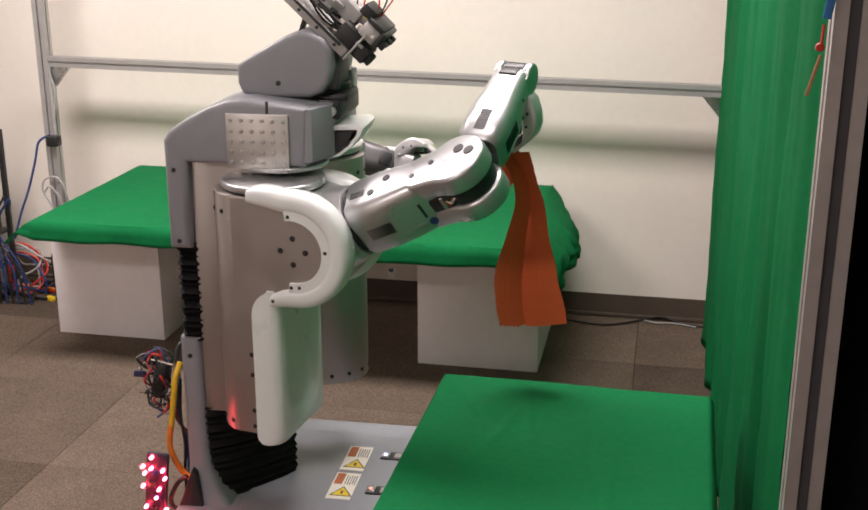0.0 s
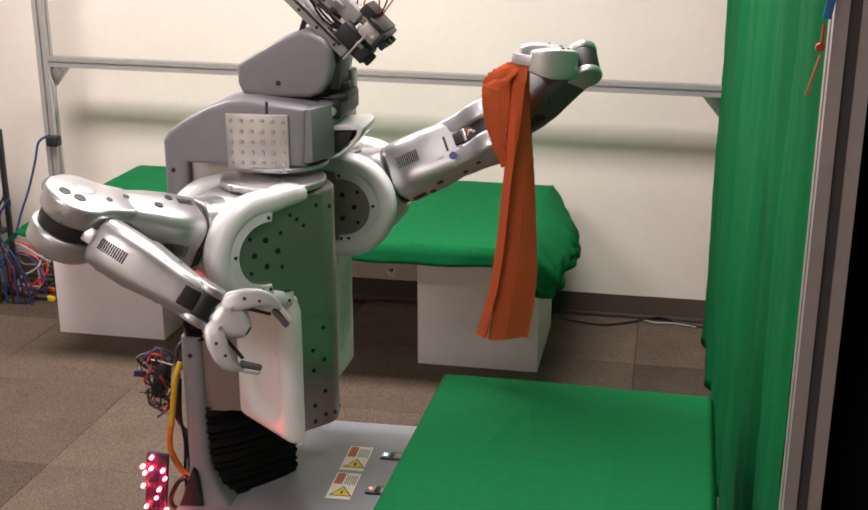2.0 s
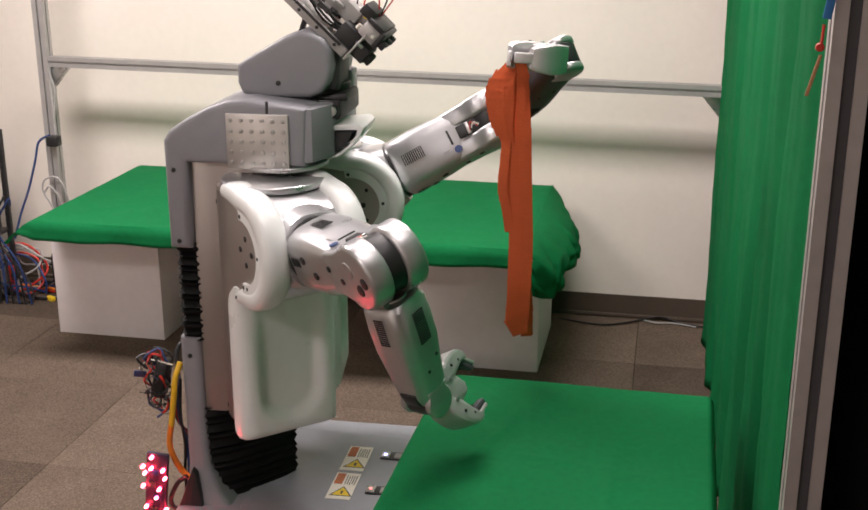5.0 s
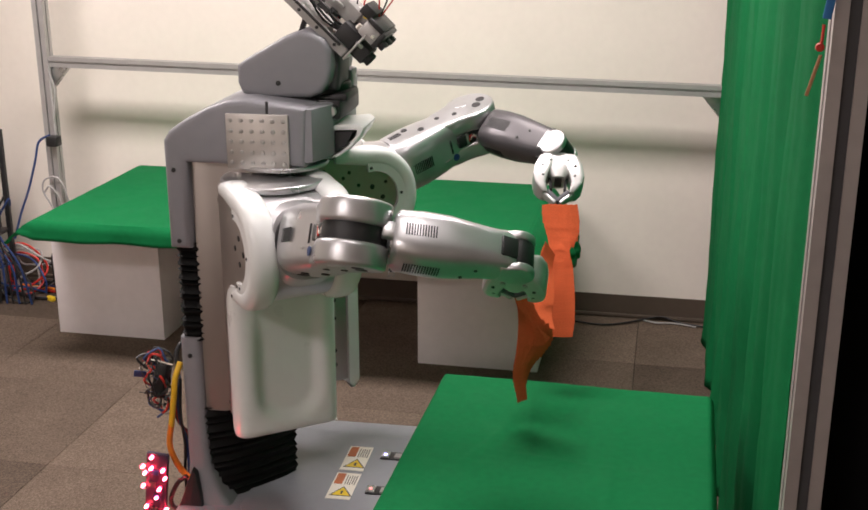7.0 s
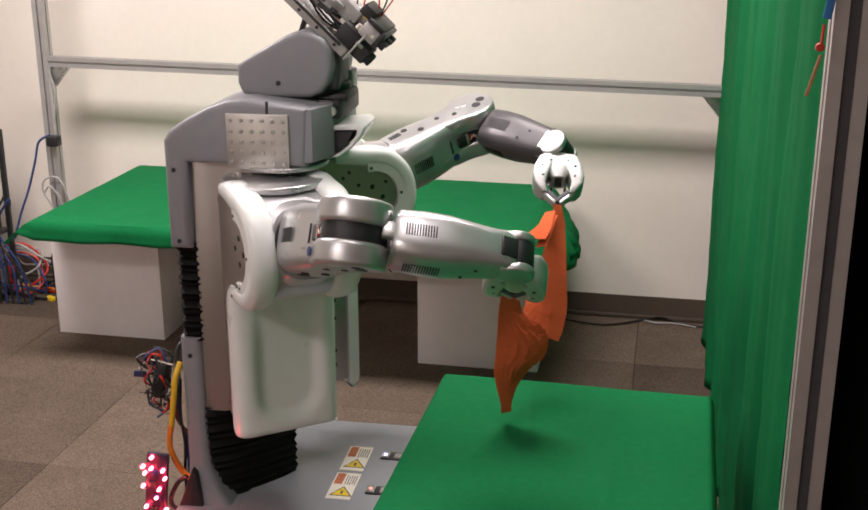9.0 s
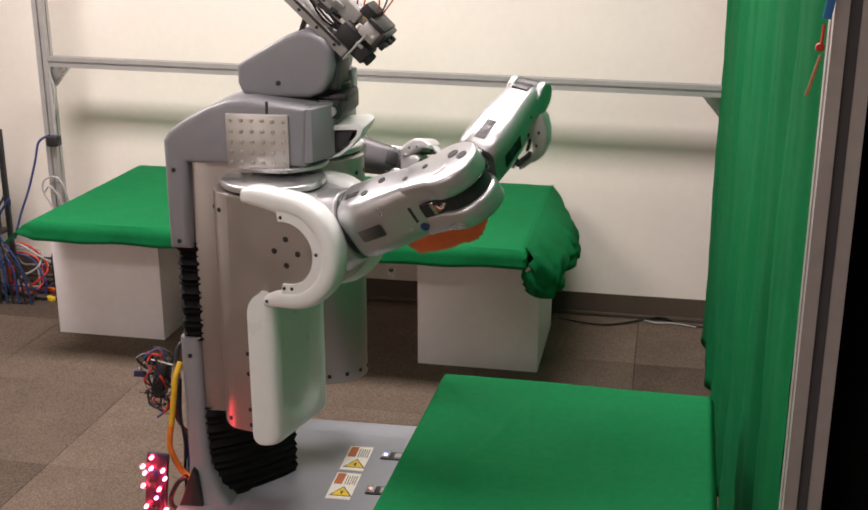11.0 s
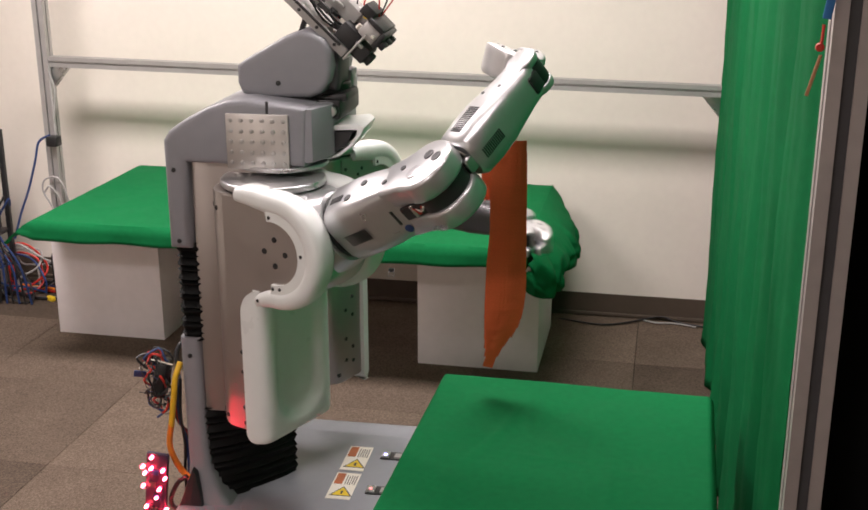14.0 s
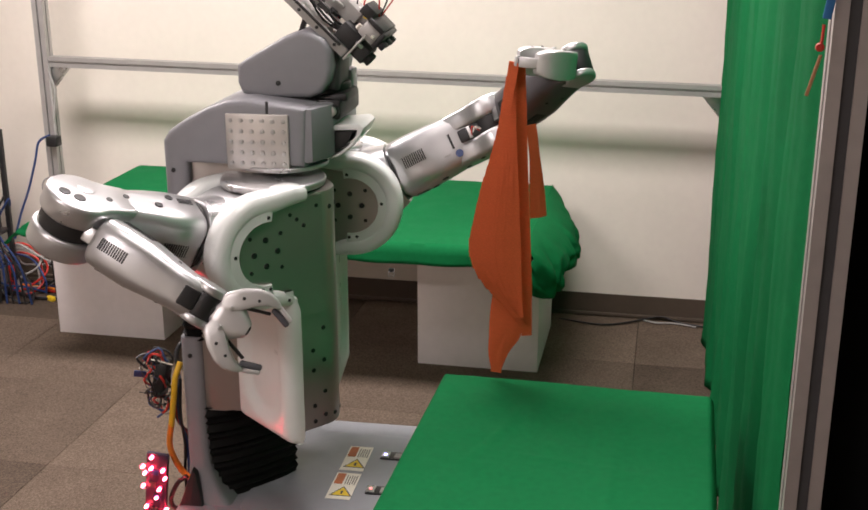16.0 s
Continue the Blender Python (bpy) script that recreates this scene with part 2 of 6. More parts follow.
# ---- hanging cloths ----
def curtain(name, label, mat, a, b, z0, z1, folds, depth, seedling, n=150, rows=40, gather=0.6):
    """A hanging cloth from a to b in plan, its folds deeper towards the floor."""
    a, b = Vector((*a, 0)), Vector((*b, 0))
    along = (b - a)
    side = Vector((-along.y, along.x, 0)).normalized()
    rnd = random.Random(seedling)
    waves = [(rnd.uniform(0.6, 1.6) * folds, rnd.uniform(0, 6.28), rnd.uniform(0.4, 1.0)) for _ in range(4)]
    t = bmesh.new()
    grid = []
    for j in range(rows + 1):
        z = z0 + (z1 - z0) * j / rows
        row = []
        for i in range(n + 1):
            u = i / n
            w = sum(h * math.sin(6.283 * f * u + p + 0.25 * math.sin(z * 2.1 + p)) for f, p, h in waves) / 2.2
            w += 0.5 * noise.noise((u * 14, z * 1.6, seedling))
            k = depth * (gather + (1 - gather) * (1 - j / rows))
            w += 0.12 * noise.noise((u * 30, z * 9, seedling)) + 0.22 * noise.noise((u * 46, z * 0.8, seedling + 3)) + 0.10 * abs(noise.noise((u * 6, z * 5, seedling + 7)))
            row.append(t.verts.new(a + along * (u + 0.004 * math.sin(6.283 * folds * u * 1.3)) + side * w * k + Vector((0, 0, z))))
        grid.append(row)
    for r0, r1 in zip(grid, grid[1:]):
        for i in range(n):
            t.faces.new((r0[i], r0[i + 1], r1[i + 1], r1[i]))
    ob = part(name, t, mat, None, label, I4, 60)
    sol = ob.modifiers.new("thickness", "SOLIDIFY")
    sol.thickness = 0.002
    return ob


tagged(curtain("green_curtain", "bright green cotton curtain hanging in folds from the frame", M_CURTAIN, (1.105, 1.87), (1.027, -0.845), 0.004, 2.4, 11, 0.032, 3, 320, 60), "", "curtain")
# folded black sheet that fills the view beyond the near post
tagged(curtain("black_drape", "plain black sheet closing off the area outside the aluminium frame", M_BLACKSHEET, (1.050, -0.875), (2.9, -0.9), 0.004, 2.6, 7, 0.02, 8, 80, 12), "", "curtain")


# ---- cloth-covered tables ----
def cloth_cover(name, label, half_x, half_y, top, skirt, m, seedling, nx=90, ny=60, ridge=(), droop=0.0):
    """A cloth laid over a board, its skirt hanging over the rims, with shallow creases."""
    t = bmesh.new()
    grid = []
    ex, ey = half_x + skirt, half_y + skirt
    for j in range(ny + 1):
        row = []
        for i in range(nx + 1):
            u, v = -ex - droop + (2 * ex + droop) * i / nx, -ey + 2 * ey * j / ny
            x, y, z = max(-half_x, min(half_x, u)), max(-half_y, min(half_y, v)), top
            ox, oy = abs(u) - half_x, abs(v) - half_y
            drop = max(0, ox, oy)
            wav = noise.noise((u * 5, v * 5, seedling))
            out = 0.010 * min(1, drop / 0.02) + 0.010 * drop / max(skirt, 0.01) * wav
            if ox > 0:
                x += math.copysign(out, u)
            if oy > 0:
                y += math.copysign(out, v)
            z -= drop * (1 + 0.12 * wav * (drop > 0.6 * skirt))
            if droop and u < -half_x:
                x -= 0.75 * drop * (1 + 0.3 * wav)
                z += 0.30 * drop + 0.02 * wav * drop / skirt
            if drop == 0:
                z += 0.0035 * noise.noise((u * 3, v * 3, seedling + 5)) + 0.0012 * noise.noise((u * 13, v * 13, seedling))
                for rx, ry, ang, amp in ridge:
                    s = (u - rx) * math.cos(ang) + (v - ry) * math.sin(ang)
                    along = -(u - rx) * math.sin(ang) + (v - ry) * math.cos(ang)
                    z += amp * math.exp(-(s / 0.011) ** 2) * math.exp(-(along / 0.16) ** 2)
            row.append(t.verts.new((x, y, z)))
        grid.append(row)
    for r0, r1 in zip(grid, grid[1:]):
        for i in range(nx):
            t.faces.new((r0[i], r0[i + 1], r1[i + 1], r1[i]))
    ob = part(name, t, M_GREEN, None, label, m, 60)
    sol = ob.modifiers.new("thickness", "SOLIDIFY")
    sol.thickness, sol.offset = 0.002, 1
    return tagged(ob, label, "tablecloth")


def foam_box(sx, sy, h, m):
    t = thing("foam_box", "plain white foam-board box standing on the carpet under a table", "box", m, "white boxes under the table")
    part("panel", one(box, (sx, 0.012, h), pose(0, -sy / 2, h / 2), 0.002), M_FOAM, t)
    part("panel", one(box, (sx, 0.012, h), pose(0, sy / 2, h / 2), 0.002), M_FOAM, t)
    for s in (-1, 1):
        part("panel", one(box, (0.012, sy - 0.013, h), pose(s * (sx / 2 - 0.006), 0, h / 2), 0.002), M_FOAM, t)
    return t


FT = 0.595      # top of the far table
far_m = ROOM @ pose(-0.545, 1.585, 0)
tagged(part("table_board", one(box, (1.84, 0.92, 0.04), pose(0, 0, FT - 0.032), 0.004), M_FOAM, None, "", far_m), "flat white board lying on two foam boxes", "tabletop")
cloth_cover("tablecloth", "bright green cotton cloth spread over the low table board", 0.925, 0.465, FT, 0.070, far_m, 4, 160, 90, (), 0.06)
low = foam_box(0.47, 0.50, 0.40, ROOM @ pose(-1.38, 1.745, 0))
part("block", one(box, (0.20, 0.30, FT - 0.452), pose(0.12, 0, (FT - 0.052 + 0.40) / 2), 0.003), M_FOAM, low)
foam_box(0.47, 0.50, FT - 0.052, ROOM @ pose(0.165, 1.715, 0))

NT = 0.60       # top of the near table
near_m = pose(0.617, -0.475, 0, 0, 0, -3.2)
tagged(part("table_board", one(box, (0.64, 0.93, 0.04), pose(0, 0, NT - 0.032), 0.004), M_FOAM, None, "", near_m), "flat white board lying on a foam box", "tabletop")
cloth_cover("tablecloth", "bright green cotton cloth pulled smooth over the near table", 0.325, 0.47, NT, 0.10, near_m, 9, 150, 190,
            [(-0.085, 0.28, 0.12, 0.0025), (-0.13, 0.22, -0.2, 0.0018), (0.02, 0.06, 1.45, 0.002), (-0.24, 0.30, 0.5, 0.002), (-0.16, 0.10, -0.35, 0.002), (0.12, 0.02, 0.02, 0.002)])
foam_box(0.47, 0.60, NT - 0.052, pose(0.66, -0.5, 0, 0, 0, -3.2))


def bunched_cloth():
    """The loose end of the far cloth: it slopes off the board's end, gathers in folds and tucks in below."""
    t = bmesh.new()
    profile = [(-0.03, 0.006), (0.0, 0.004), (0.25, -0.10), (0.55, -0.26), (0.85, -0.50), (1.0, -0.74), (0.98, -0.95), (0.80, -1.06), (0.50, -1.08), (0.10, -0.95), (-0.05, -0.85)]
    nv, nw = 70, 46
    grid = []
    for k in range(nv + 1):
        v = k / nv
        y = -0.475 + 0.90 * v
        reach = 0.055 + 0.085 * math.sin(math.pi * min(1, 0.18 + 0.72 * v)) ** 1.5
        drop = 0.165 + 0.02 * math.sin(7 * v + 0.6)
        shut = math.sqrt(min(1, v / 0.07)) * math.sqrt(min(1, (1 - v) / 0.05))
        reach, drop = reach * (0.35 + 0.65 * shut), drop * (0.45 + 0.55 * shut)
        row = []
        for i in range(nw + 1):
            s_ = i / nw * (len(profile) - 1)
            q = min(int(s_), len(profile) - 2)
            f = s_ - q
            px = profile[q][0] * (1 - f) + profile[q + 1][0] * f
            pz = profile[q][1] * (1 - f) + profile[q + 1][1] * f
            w = i / nw
            loose = max(0, min(1, (w - 0.22) / 0.4))
            fold = 0.065 * abs(noise.noise((v * 9, w * 2.0, 3))) + 0.034 * abs(noise.noise((v * 19 + 3 * w, w * 3.5, 8))) + 0.018 * noise.noise((v * 11, w * 9, 5))
            row.append(t.verts.new((px * reach + loose * (fold - 0.022), y + 0.02 * loose * noise.noise((v * 6, w * 4, 1)), pz * drop + loose * (0.035 * noise.noise((v * 8, 2, w * 2)) - 0.5 * fold * (w > 0.6)))))
        grid.append(row)
    for r0, r1 in zip(grid, grid[1:]):
        for i in range(nw):
            t.faces.new((r0[i], r1[i], r1[i + 1], r0[i + 1]))
    return t


bunch = part("bunched_cloth", bunched_cloth(), M_GREEN, None, "", far_m @ pose(0.925, 0.03, FT + 0.004), 70)
bunch.modifiers.new("thickness", "SOLIDIFY").thickness = 0.002
tagged(bunch, "gathered end of green cloth bunched over the table edge", "cloth")


# ---- carpet ----
def carpet():
    fl = setting("floor", one(box, (9.0, 6.5, 0.05), pose(-0.5, -0.93, -0.031)), M_BACK, "brown and grey carpet tiles laid on the floor", "floor")
    s = 0.61
    me = mesh_of("carpet_tile", one(box, (s - 0.0015, s - 0.0015, 0.008), I4, 0.0012, 1), M_CARPET)
    for i in range(-8, 7):
        for j in range(-10, 4):
            cx, cy = 0.765 + s * (i + 0.5), 1.625 + s * (j - 0.5)
            if cx < -3.9 or cx > 3.9 or cy > 2.4 or cy < -4.2:
                continue
            if cy + s / 2 > WALL_V:
                continue
            ob = new("carpet_tile", me)
            ob.parent = fl
            ob.matrix_basis = pose(cx, cy, -0.004, 0, 0, 90 * ((i + j) % 2))
    # cut tiles along the wall
    cut = mesh_of("cut_carpet_tile", one(box, (s - 0.0015, WALL_V - 1.625 - 0.002, 0.008), I4, 0.0012, 1), M_CARPET)
    for i in range(-8, 7):
        cx = 0.765 + s * (i + 0.5)
        if -3.9 < cx < 3.9:
            ob = new("carpet_tile", cut)
            ob.parent = fl
            ob.matrix_basis = pose(cx, (WALL_V + 1.625) / 2, -0.004)


# ---- the robot: it faces +x, its base stands on the floor at the origin ----
LIFT = 0.2206
SZ = 0.7907 + LIFT          # height of the shoulders
robot = thing("service_robot", "grey and white two-armed wheeled robot with silver arms", "robot")


def rounded(hx, hy, r, n=6, cx=0.0, cy=0.0):
    out = []
    for sx, sy, a0 in ((1, 1, 0), (-1, 1, 90), (-1, -1, 180), (1, -1, 270)):
        for k in range(n + 1):
            a = radians(a0 + 90 * k / n)
            out.append((cx + sx * (hx - r) + r * math.cos(a), cy + sy * (hy - r) + r * math.sin(a)))
    return out


def screws(parent, places, m=I4, r=0.0055, mat=None, name="screw"):
    """Round screws; each place is a point and the way that it faces."""
    me = mesh_of(name, one(cyl, r, 0.0036, I4, 12, 0.0008), mat or M_BLACK)
    for p, way in places:
        ob = new(name, me)
        ob.parent = parent
        ob.matrix_basis = m @ Matrix.Translation(p) @ Vector(way).to_track_quat("Z", "Y").to_matrix().to_4x4()


def base():
    bm = bmesh.new()
    prism(bm, rounded(0.334, 0.334, 0.09), 0.22, pose(0, 0, 0.185), 0.022, 3)
    prism(bm, rounded(0.30, 0.30, 0.08), 0.08, pose(0, 0, 0.04))
    b = part("base", bm, M_DECK, robot, "grey painted wheeled base with a flat deck")
    part("raised_panel", one(prism, rounded(0.19, 0.24, 0.05), 0.006, pose(0.02, 0, 0.297), 0.003), M_DECK, b)
    for y, led in ((0.087, None), (-0.065, None)):
        s = part("warning_label", one(box, (0.064, 0.136, 0.0012), pose(0.063, y, 0.3012)), M_LABEL, b, "white warning label with a yellow triangle")
        z = 0.3022
        part("triangle", one(prism, [(0.025, -0.010), (-0.023, -0.010), (0.0, 0.030)], 0.0008, pose(0.066, y - 0.040, z, 0, 0, 0)), M_YELLOW, b, "yellow warning triangle")
        part("triangle_edge", one(prism, [(0.031, -0.013), (-0.029, -0.013), (0.0, 0.036)], 0.0006, pose(0.066, y - 0.040, z - 0.0003)), M_INK, b, "black edge of the triangle")
        part("mark", one(box, (0.006, 0.014, 0.0006), pose(0.067, y - 0.036, z + 0.0005)), M_INK, b, "black sign in the triangle")
        part("heading_bar", one(box, (0.022, 0.055, 0.0008), pose(0.046, y + 0.035, z)), M_RUST, b, "orange heading bar")
        for k in range(5):
            part("text_bar", one(box, (0.0022, 0.048 - 0.006 * (k % 2), 0.0006), pose(0.064 + k * 0.0062, y + 0.030, z)), M_INK, b)
    for y, mat in ((0.115, M_BLUELED), (-0.075, M_PINKLED)):
        p = part("port", one(box, (0.075, 0.042, 0.003), pose(0.163, y, 0.3015), 0.001), M_BLACK, b, "black connector recess in the deck")
        part("connector", one(box, (0.022, 0.030, 0.006), pose(0.138, y, 0.304), 0.001), M_STEEL, b)
        part("connector", one(box, (0.03, 0.024, 0.006), pose(0.178, y - 0.003, 0.304), 0.001), M_GREYP, b)
        part("indicator", one(cyl, 0.004, 0.003, pose(0.138, y - 0.004, 0.3082), 10), mat, b, "small glowing indicator light")


def bellows(outline, z0, z1, ribs, depth=0.009):
    """A folded rubber sleeve over an outline in plan."""
    bm = bmesh.new()
    cx = sum(x for x, y in outline) / len(outline)
    rings = []
    for k in range(2 * ribs + 1):
        z = z0 + (z1 - z0) * k / (2 * ribs)
        d = 1 - depth / 0.12 * (k % 2)
        sag = 0.004 * math.sin(k * 1.7)
        rings.append([(cx + (x - cx) * d, y * d, z + (sag if y < 0 else -sag)) for x, y in outline])
    loft(bm, rings)
    return bm


def spine():
    bm = bmesh.new()
    rings = []
    for z, xa, xb, hy in ((0.29, -0.312, -0.190, 0.205), (0.33, -0.308, -0.222, 0.20), (0.40, -0.302, -0.247, 0.195), (0.50, -0.304, -0.252, 0.19), (0.62, -0.306, -0.252, 0.187), (0.735, -0.306, -0.252, 0.185)):
        rings.append([(x, y, z) for x, y in rounded((xb - xa) / 2, hy, 0.018, 4, (xa + xb) / 2)])
    loft(bm, rings)
    s = part("spine", bm, M_HEAD, robot, "grey curved back strip rising from the base")
    screws(s, [((-0.28, -0.187, 0.69), (0, -1, 0))])
    part("spine_bellows", bellows(rounded(0.0285, 0.183, 0.015, 4, -0.2735), 0.728, 0.975, 14, 0.010), M_BELLOWS, robot, "black ribbed rubber bellows on the back")
    part("front_bellows", bellows([(-0.285, -0.180), (-0.262, -0.184), (-0.24, -0.176), (-0.20, -0.150), (-0.15, -0.100), (-0.10, -0.040), (-0.075, 0.0), (-0.10, 0.040), (-0.15, 0.100), (-0.20, 0.150), (-0.24, 0.182), (-0.265, 0.190), (-0.29, 0.186)], 0.296, 0.548, 12, 0.008), M_BELLOWS, robot, "black ribbed rubber bellows above the base")
    bm = bmesh.new()
    prism(bm, [(-0.252, -0.172), (-0.205, -0.172), (-0.190, -0.165), (-0.07, -0.165), (-0.07, 0.165), (-0.190, 0.165), (-0.205, 0.172), (-0.252, 0.172)], 0.66, pose(0, 0, 0.87), 0.006)
    part("torso_column", bm, M_PLATE, robot, "satin metal torso column between the shoulders")
    part("vent_box", one(box, (0.02, 0.30, 0.10), pose(-0.243, 0, 0.90), 0.004), M_BLACK, robot)


def torso():
    bm = bmesh.new()
    outline = [(-0.306, 0.965), (-0.255, 0.965), (-0.250, 1.172), (0.028, 1.170), (0.034, 1.304), (-0.105, 1.322), (-0.150, 1.318), (-0.20, 1.300), (-0.255, 1.270), (-0.292, 1.244), (-0.306, 1.222)]
    prism(bm, outline, 0.40, XZ, 0.014, 3)
    t = part("torso_shell", bm, M_HEAD, robot, "grey plastic torso shell with a sloping back")
    screws(t, [((-0.283, -0.2005, 1.155), (0, -1, 0)), ((-0.281, -0.2005, 0.985), (0, -1, 0))])
    bm = bmesh.new()
    prism(bm, [(0.024, -0.194), (0.044, -0.190), (0.072, -0.125), (0.072, 0.125), (0.044, 0.190), (0.024, 0.194)], 0.122, pose(0, 0, 1.242), 0.004)
    part("chest_shell", bm, M_HEAD, robot, "lighter grey chest shell")
    part("seam", one(box, (0.006, 0.004, 0.035), pose(-0.055, -0.199, 1.302), 0.001), M_BLACK, robot)
    part("shoulder_tray", one(cyl, 0.108, 0.011, pose(-0.05, -0.112, 1.165), 40, 0.004), M_SILVER, robot, "silver round tray under the torso shell")
    part("shoulder_tray", one(cyl, 0.108, 0.011, pose(-0.05, 0.112, 1.165), 40, 0.004), M_SILVER, robot, "silver round tray under the torso shell")
    p = part("studded_plate", one(box, (0.145, 0.008, 0.126), pose(-0.0775, -0.2045, 1.2285), 0.002), M_STUD, robot, "bright metal plate with rows of studs")
    places = []
    for i in range(6):
        for j in range(5):
            places.append(((-0.139 + 0.0246 * i, -0.2095, 1.180 + 0.0243 * j), (0, -1, 0)))
    screws(p, places, I4, 0.0050, M_STEEL, "stud")
    # sensors in the chest
    s = part("chest_camera", one(box, (0.062, 0.19, 0.048), pose(0.057, 0, 1.285), 0.008), M_BLACK, robot, "black tilting sensor block under the head")
    part("sensor_cap", one(box, (0.070, 0.12, 0.022), pose(0.066, -0.02, 1.308, 0, -8, 0), 0.008), M_BLACK, s)
    part("lens", one(cyl, 0.017, 0.05, pose(0.068, -0.085, 1.283) @ RX90, 20, 0.004), M_BLACK, s)
    part("lens_ring", one(cyl, 0.011, 0.02, pose(0.071, -0.108, 1.285) @ RX90, 18, 0.003), M_STEEL, s, "metal ring of the lens")
    bm = bmesh.new()
    prism(bm, [(0.05, 1.256), (0.148, 1.265), (0.160, 1.256), (0.152, 1.236), (0.132, 1.210), (0.100, 1.186), (0.070, 1.178), (0.070, 1.184), (0.096, 1.192), (0.124, 1.214), (0.142, 1.238), (0.144, 1.250), (0.05, 1.246)], 0.13, pose(-0.018, -0.035, -0.009) @ XZ, 0.0025)
    part("visor", bm, M_WHITE, robot, "white scoop-shaped sensor visor on the chest")
    part("visor_dark", one(prism, [(0.055, 1.242), (0.134, 1.246), (0.118, 1.214), (0.092, 1.195), (0.055, 1.190)], 0.122, pose(-0.018, -0.035, -0.009) @ XZ, 0.003), M_BLACK, robot, "dark inside of the visor")


def head():
    bm = bmesh.new()
    outline = [(-0.149, 1.385), (-0.150, 1.345), (-0.140, 1.322), (-0.115, 1.314), (-0.080, 1.311), (0.02, 1.315), (0.048, 1.326), (0.066, 1.350), (0.074, 1.385), (0.070, 1.425), (0.055, 1.448), (0.030, 1.461), (0.0, 1.465), (-0.035, 1.453), (-0.08, 1.427), (-0.125, 1.402)]
    prism(bm, outline, 0.23, XZ, 0.013, 4)
    h = part("head", bm, M_HEAD, robot, "grey rounded plastic head tilted forward")
    screws(h, [((-0.052, -0.1155, 1.347), (0, -1, 0))], I4, 0.006)
    # the dark colour carries the shade on the head's front
    part("face", one(prism, [(0.045, 1.44), (0.080, 1.435), (0.088, 1.39), (0.086, 1.345), (0.08, 1.325), (0.045, 1.33)], 0.11, pose(-0.006, -0.02, 0) @ XZ, 0.012, 3), M_SHADEGREY, h, "face of the head, dark grey for its shaded side")
    part("neck", one(cyl, 0.070, 0.04, pose(0.02, 0, 1.318), 32, 0.006), M_BLACK, robot, "black neck under the head")
    part("neck_post", one(box, (0.04, 0.06, 0.07), pose(0.066, 0.06, 1.325), 0.006), M_HEAD, robot)
    # sensor rig screwed on the head
    tilt = pose(0.090, 0, 1.405, 0, 44, 0)
    rig = part("sensor_rig", one(box, (0.42, 0.012, 0.022), tilt @ pose(-0.21, -0.085, 0.012), 0.002), M_ALU, robot, "metal sensor rig mounted on the head")
    part("side_rail", one(box, (0.42, 0.012, 0.022), tilt @ pose(-0.21, 0.085, 0.012), 0.002), M_ALU, rig)
    part("rail_strip", one(box, (0.40, 0.004, 0.006), tilt @ pose(-0.22, -0.0925, 0.020)), M_BLACK, rig, "black strip along the rail")
    part("base_plate", one(box, (0.40, 0.158, 0.006), tilt @ pose(-0.21, 0, 0.004)), M_GREYP, rig)
    part("strut", one(box, (0.012, 0.012, 0.06), pose(-0.005, -0.05, 1.475, 0, 20, 0), 0.002), M_BLACK, rig)
    part("front_plate", one(box, (0.005, 0.18, 0.078), tilt @ pose(0.006, 0, 0.039), 0.001), M_ALU, rig, "bright front plate of the rig")
    part("projector", one(box, (0.050, 0.07, 0.050), tilt @ pose(-0.024, -0.045, 0.040), 0.004), M_BLACK, rig, "black camera box")
    part("camera_body", one(box, (0.040, 0.08, 0.038), tilt @ pose(0.022, -0.04, 0.036), 0.005), M_BLACK, rig, "black camera box")
    part("lens", one(cyl, 0.016, 0.03, tilt @ pose(0.040, -0.055, 0.036) @ RY90, 20, 0.004), M_BLACK, rig)
    part("housing", one(box, (0.11, 0.08, 0.04), tilt @ pose(-0.090, 0.0, 0.074), 0.004), M_GREYP, rig, "grey metal housing")
    part("housing", one(box, (0.05, 0.05, 0.03), tilt @ pose(-0.030, 0.0, 0.084), 0.004), M_ALU, rig)
    part("stereo_camera", one(box, (0.044, 0.12, 0.036), tilt @ pose(0.008, -0.02, 0.084), 0.004), M_ALU, rig, "metal stereo camera")
    part("stereo_frame", one(box, (0.044, 0.13, 0.012), tilt @ pose(0.010, -0.02, 0.107), 0.003), M_BLACK, rig, "black frame of the stereo camera")
    part("stereo_frame", one(box, (0.012, 0.13, 0.042), tilt @ pose(0.036, -0.02, 0.087), 0.003), M_BLACK, rig, "black frame of the stereo camera")
    for k in range(3):
        part("lens", one(cyl, 0.011, 0.02, tilt @ pose(0.046, -0.07 + 0.05 * k, 0.083) @ RY90, 18, 0.003), M_BLACK, rig)
    part("bridge", one(box, (0.034, 0.08, 0.026), tilt @ pose(-0.026, -0.03, 0.113), 0.003), M_BLACK, rig)
    rnd = random.Random(3)
    for k in range(16):
        size = (rnd.uniform(0.008, 0.03), rnd.uniform(0.008, 0.03), rnd.uniform(0.005, 0.014))
        spot = tilt @ pose(rnd.uniform(-0.20, 0.03), rnd.uniform(-0.085, 0.0), rnd.uniform(0.03, 0.10), 0, 0, rnd.choice((0, 0, 30)))
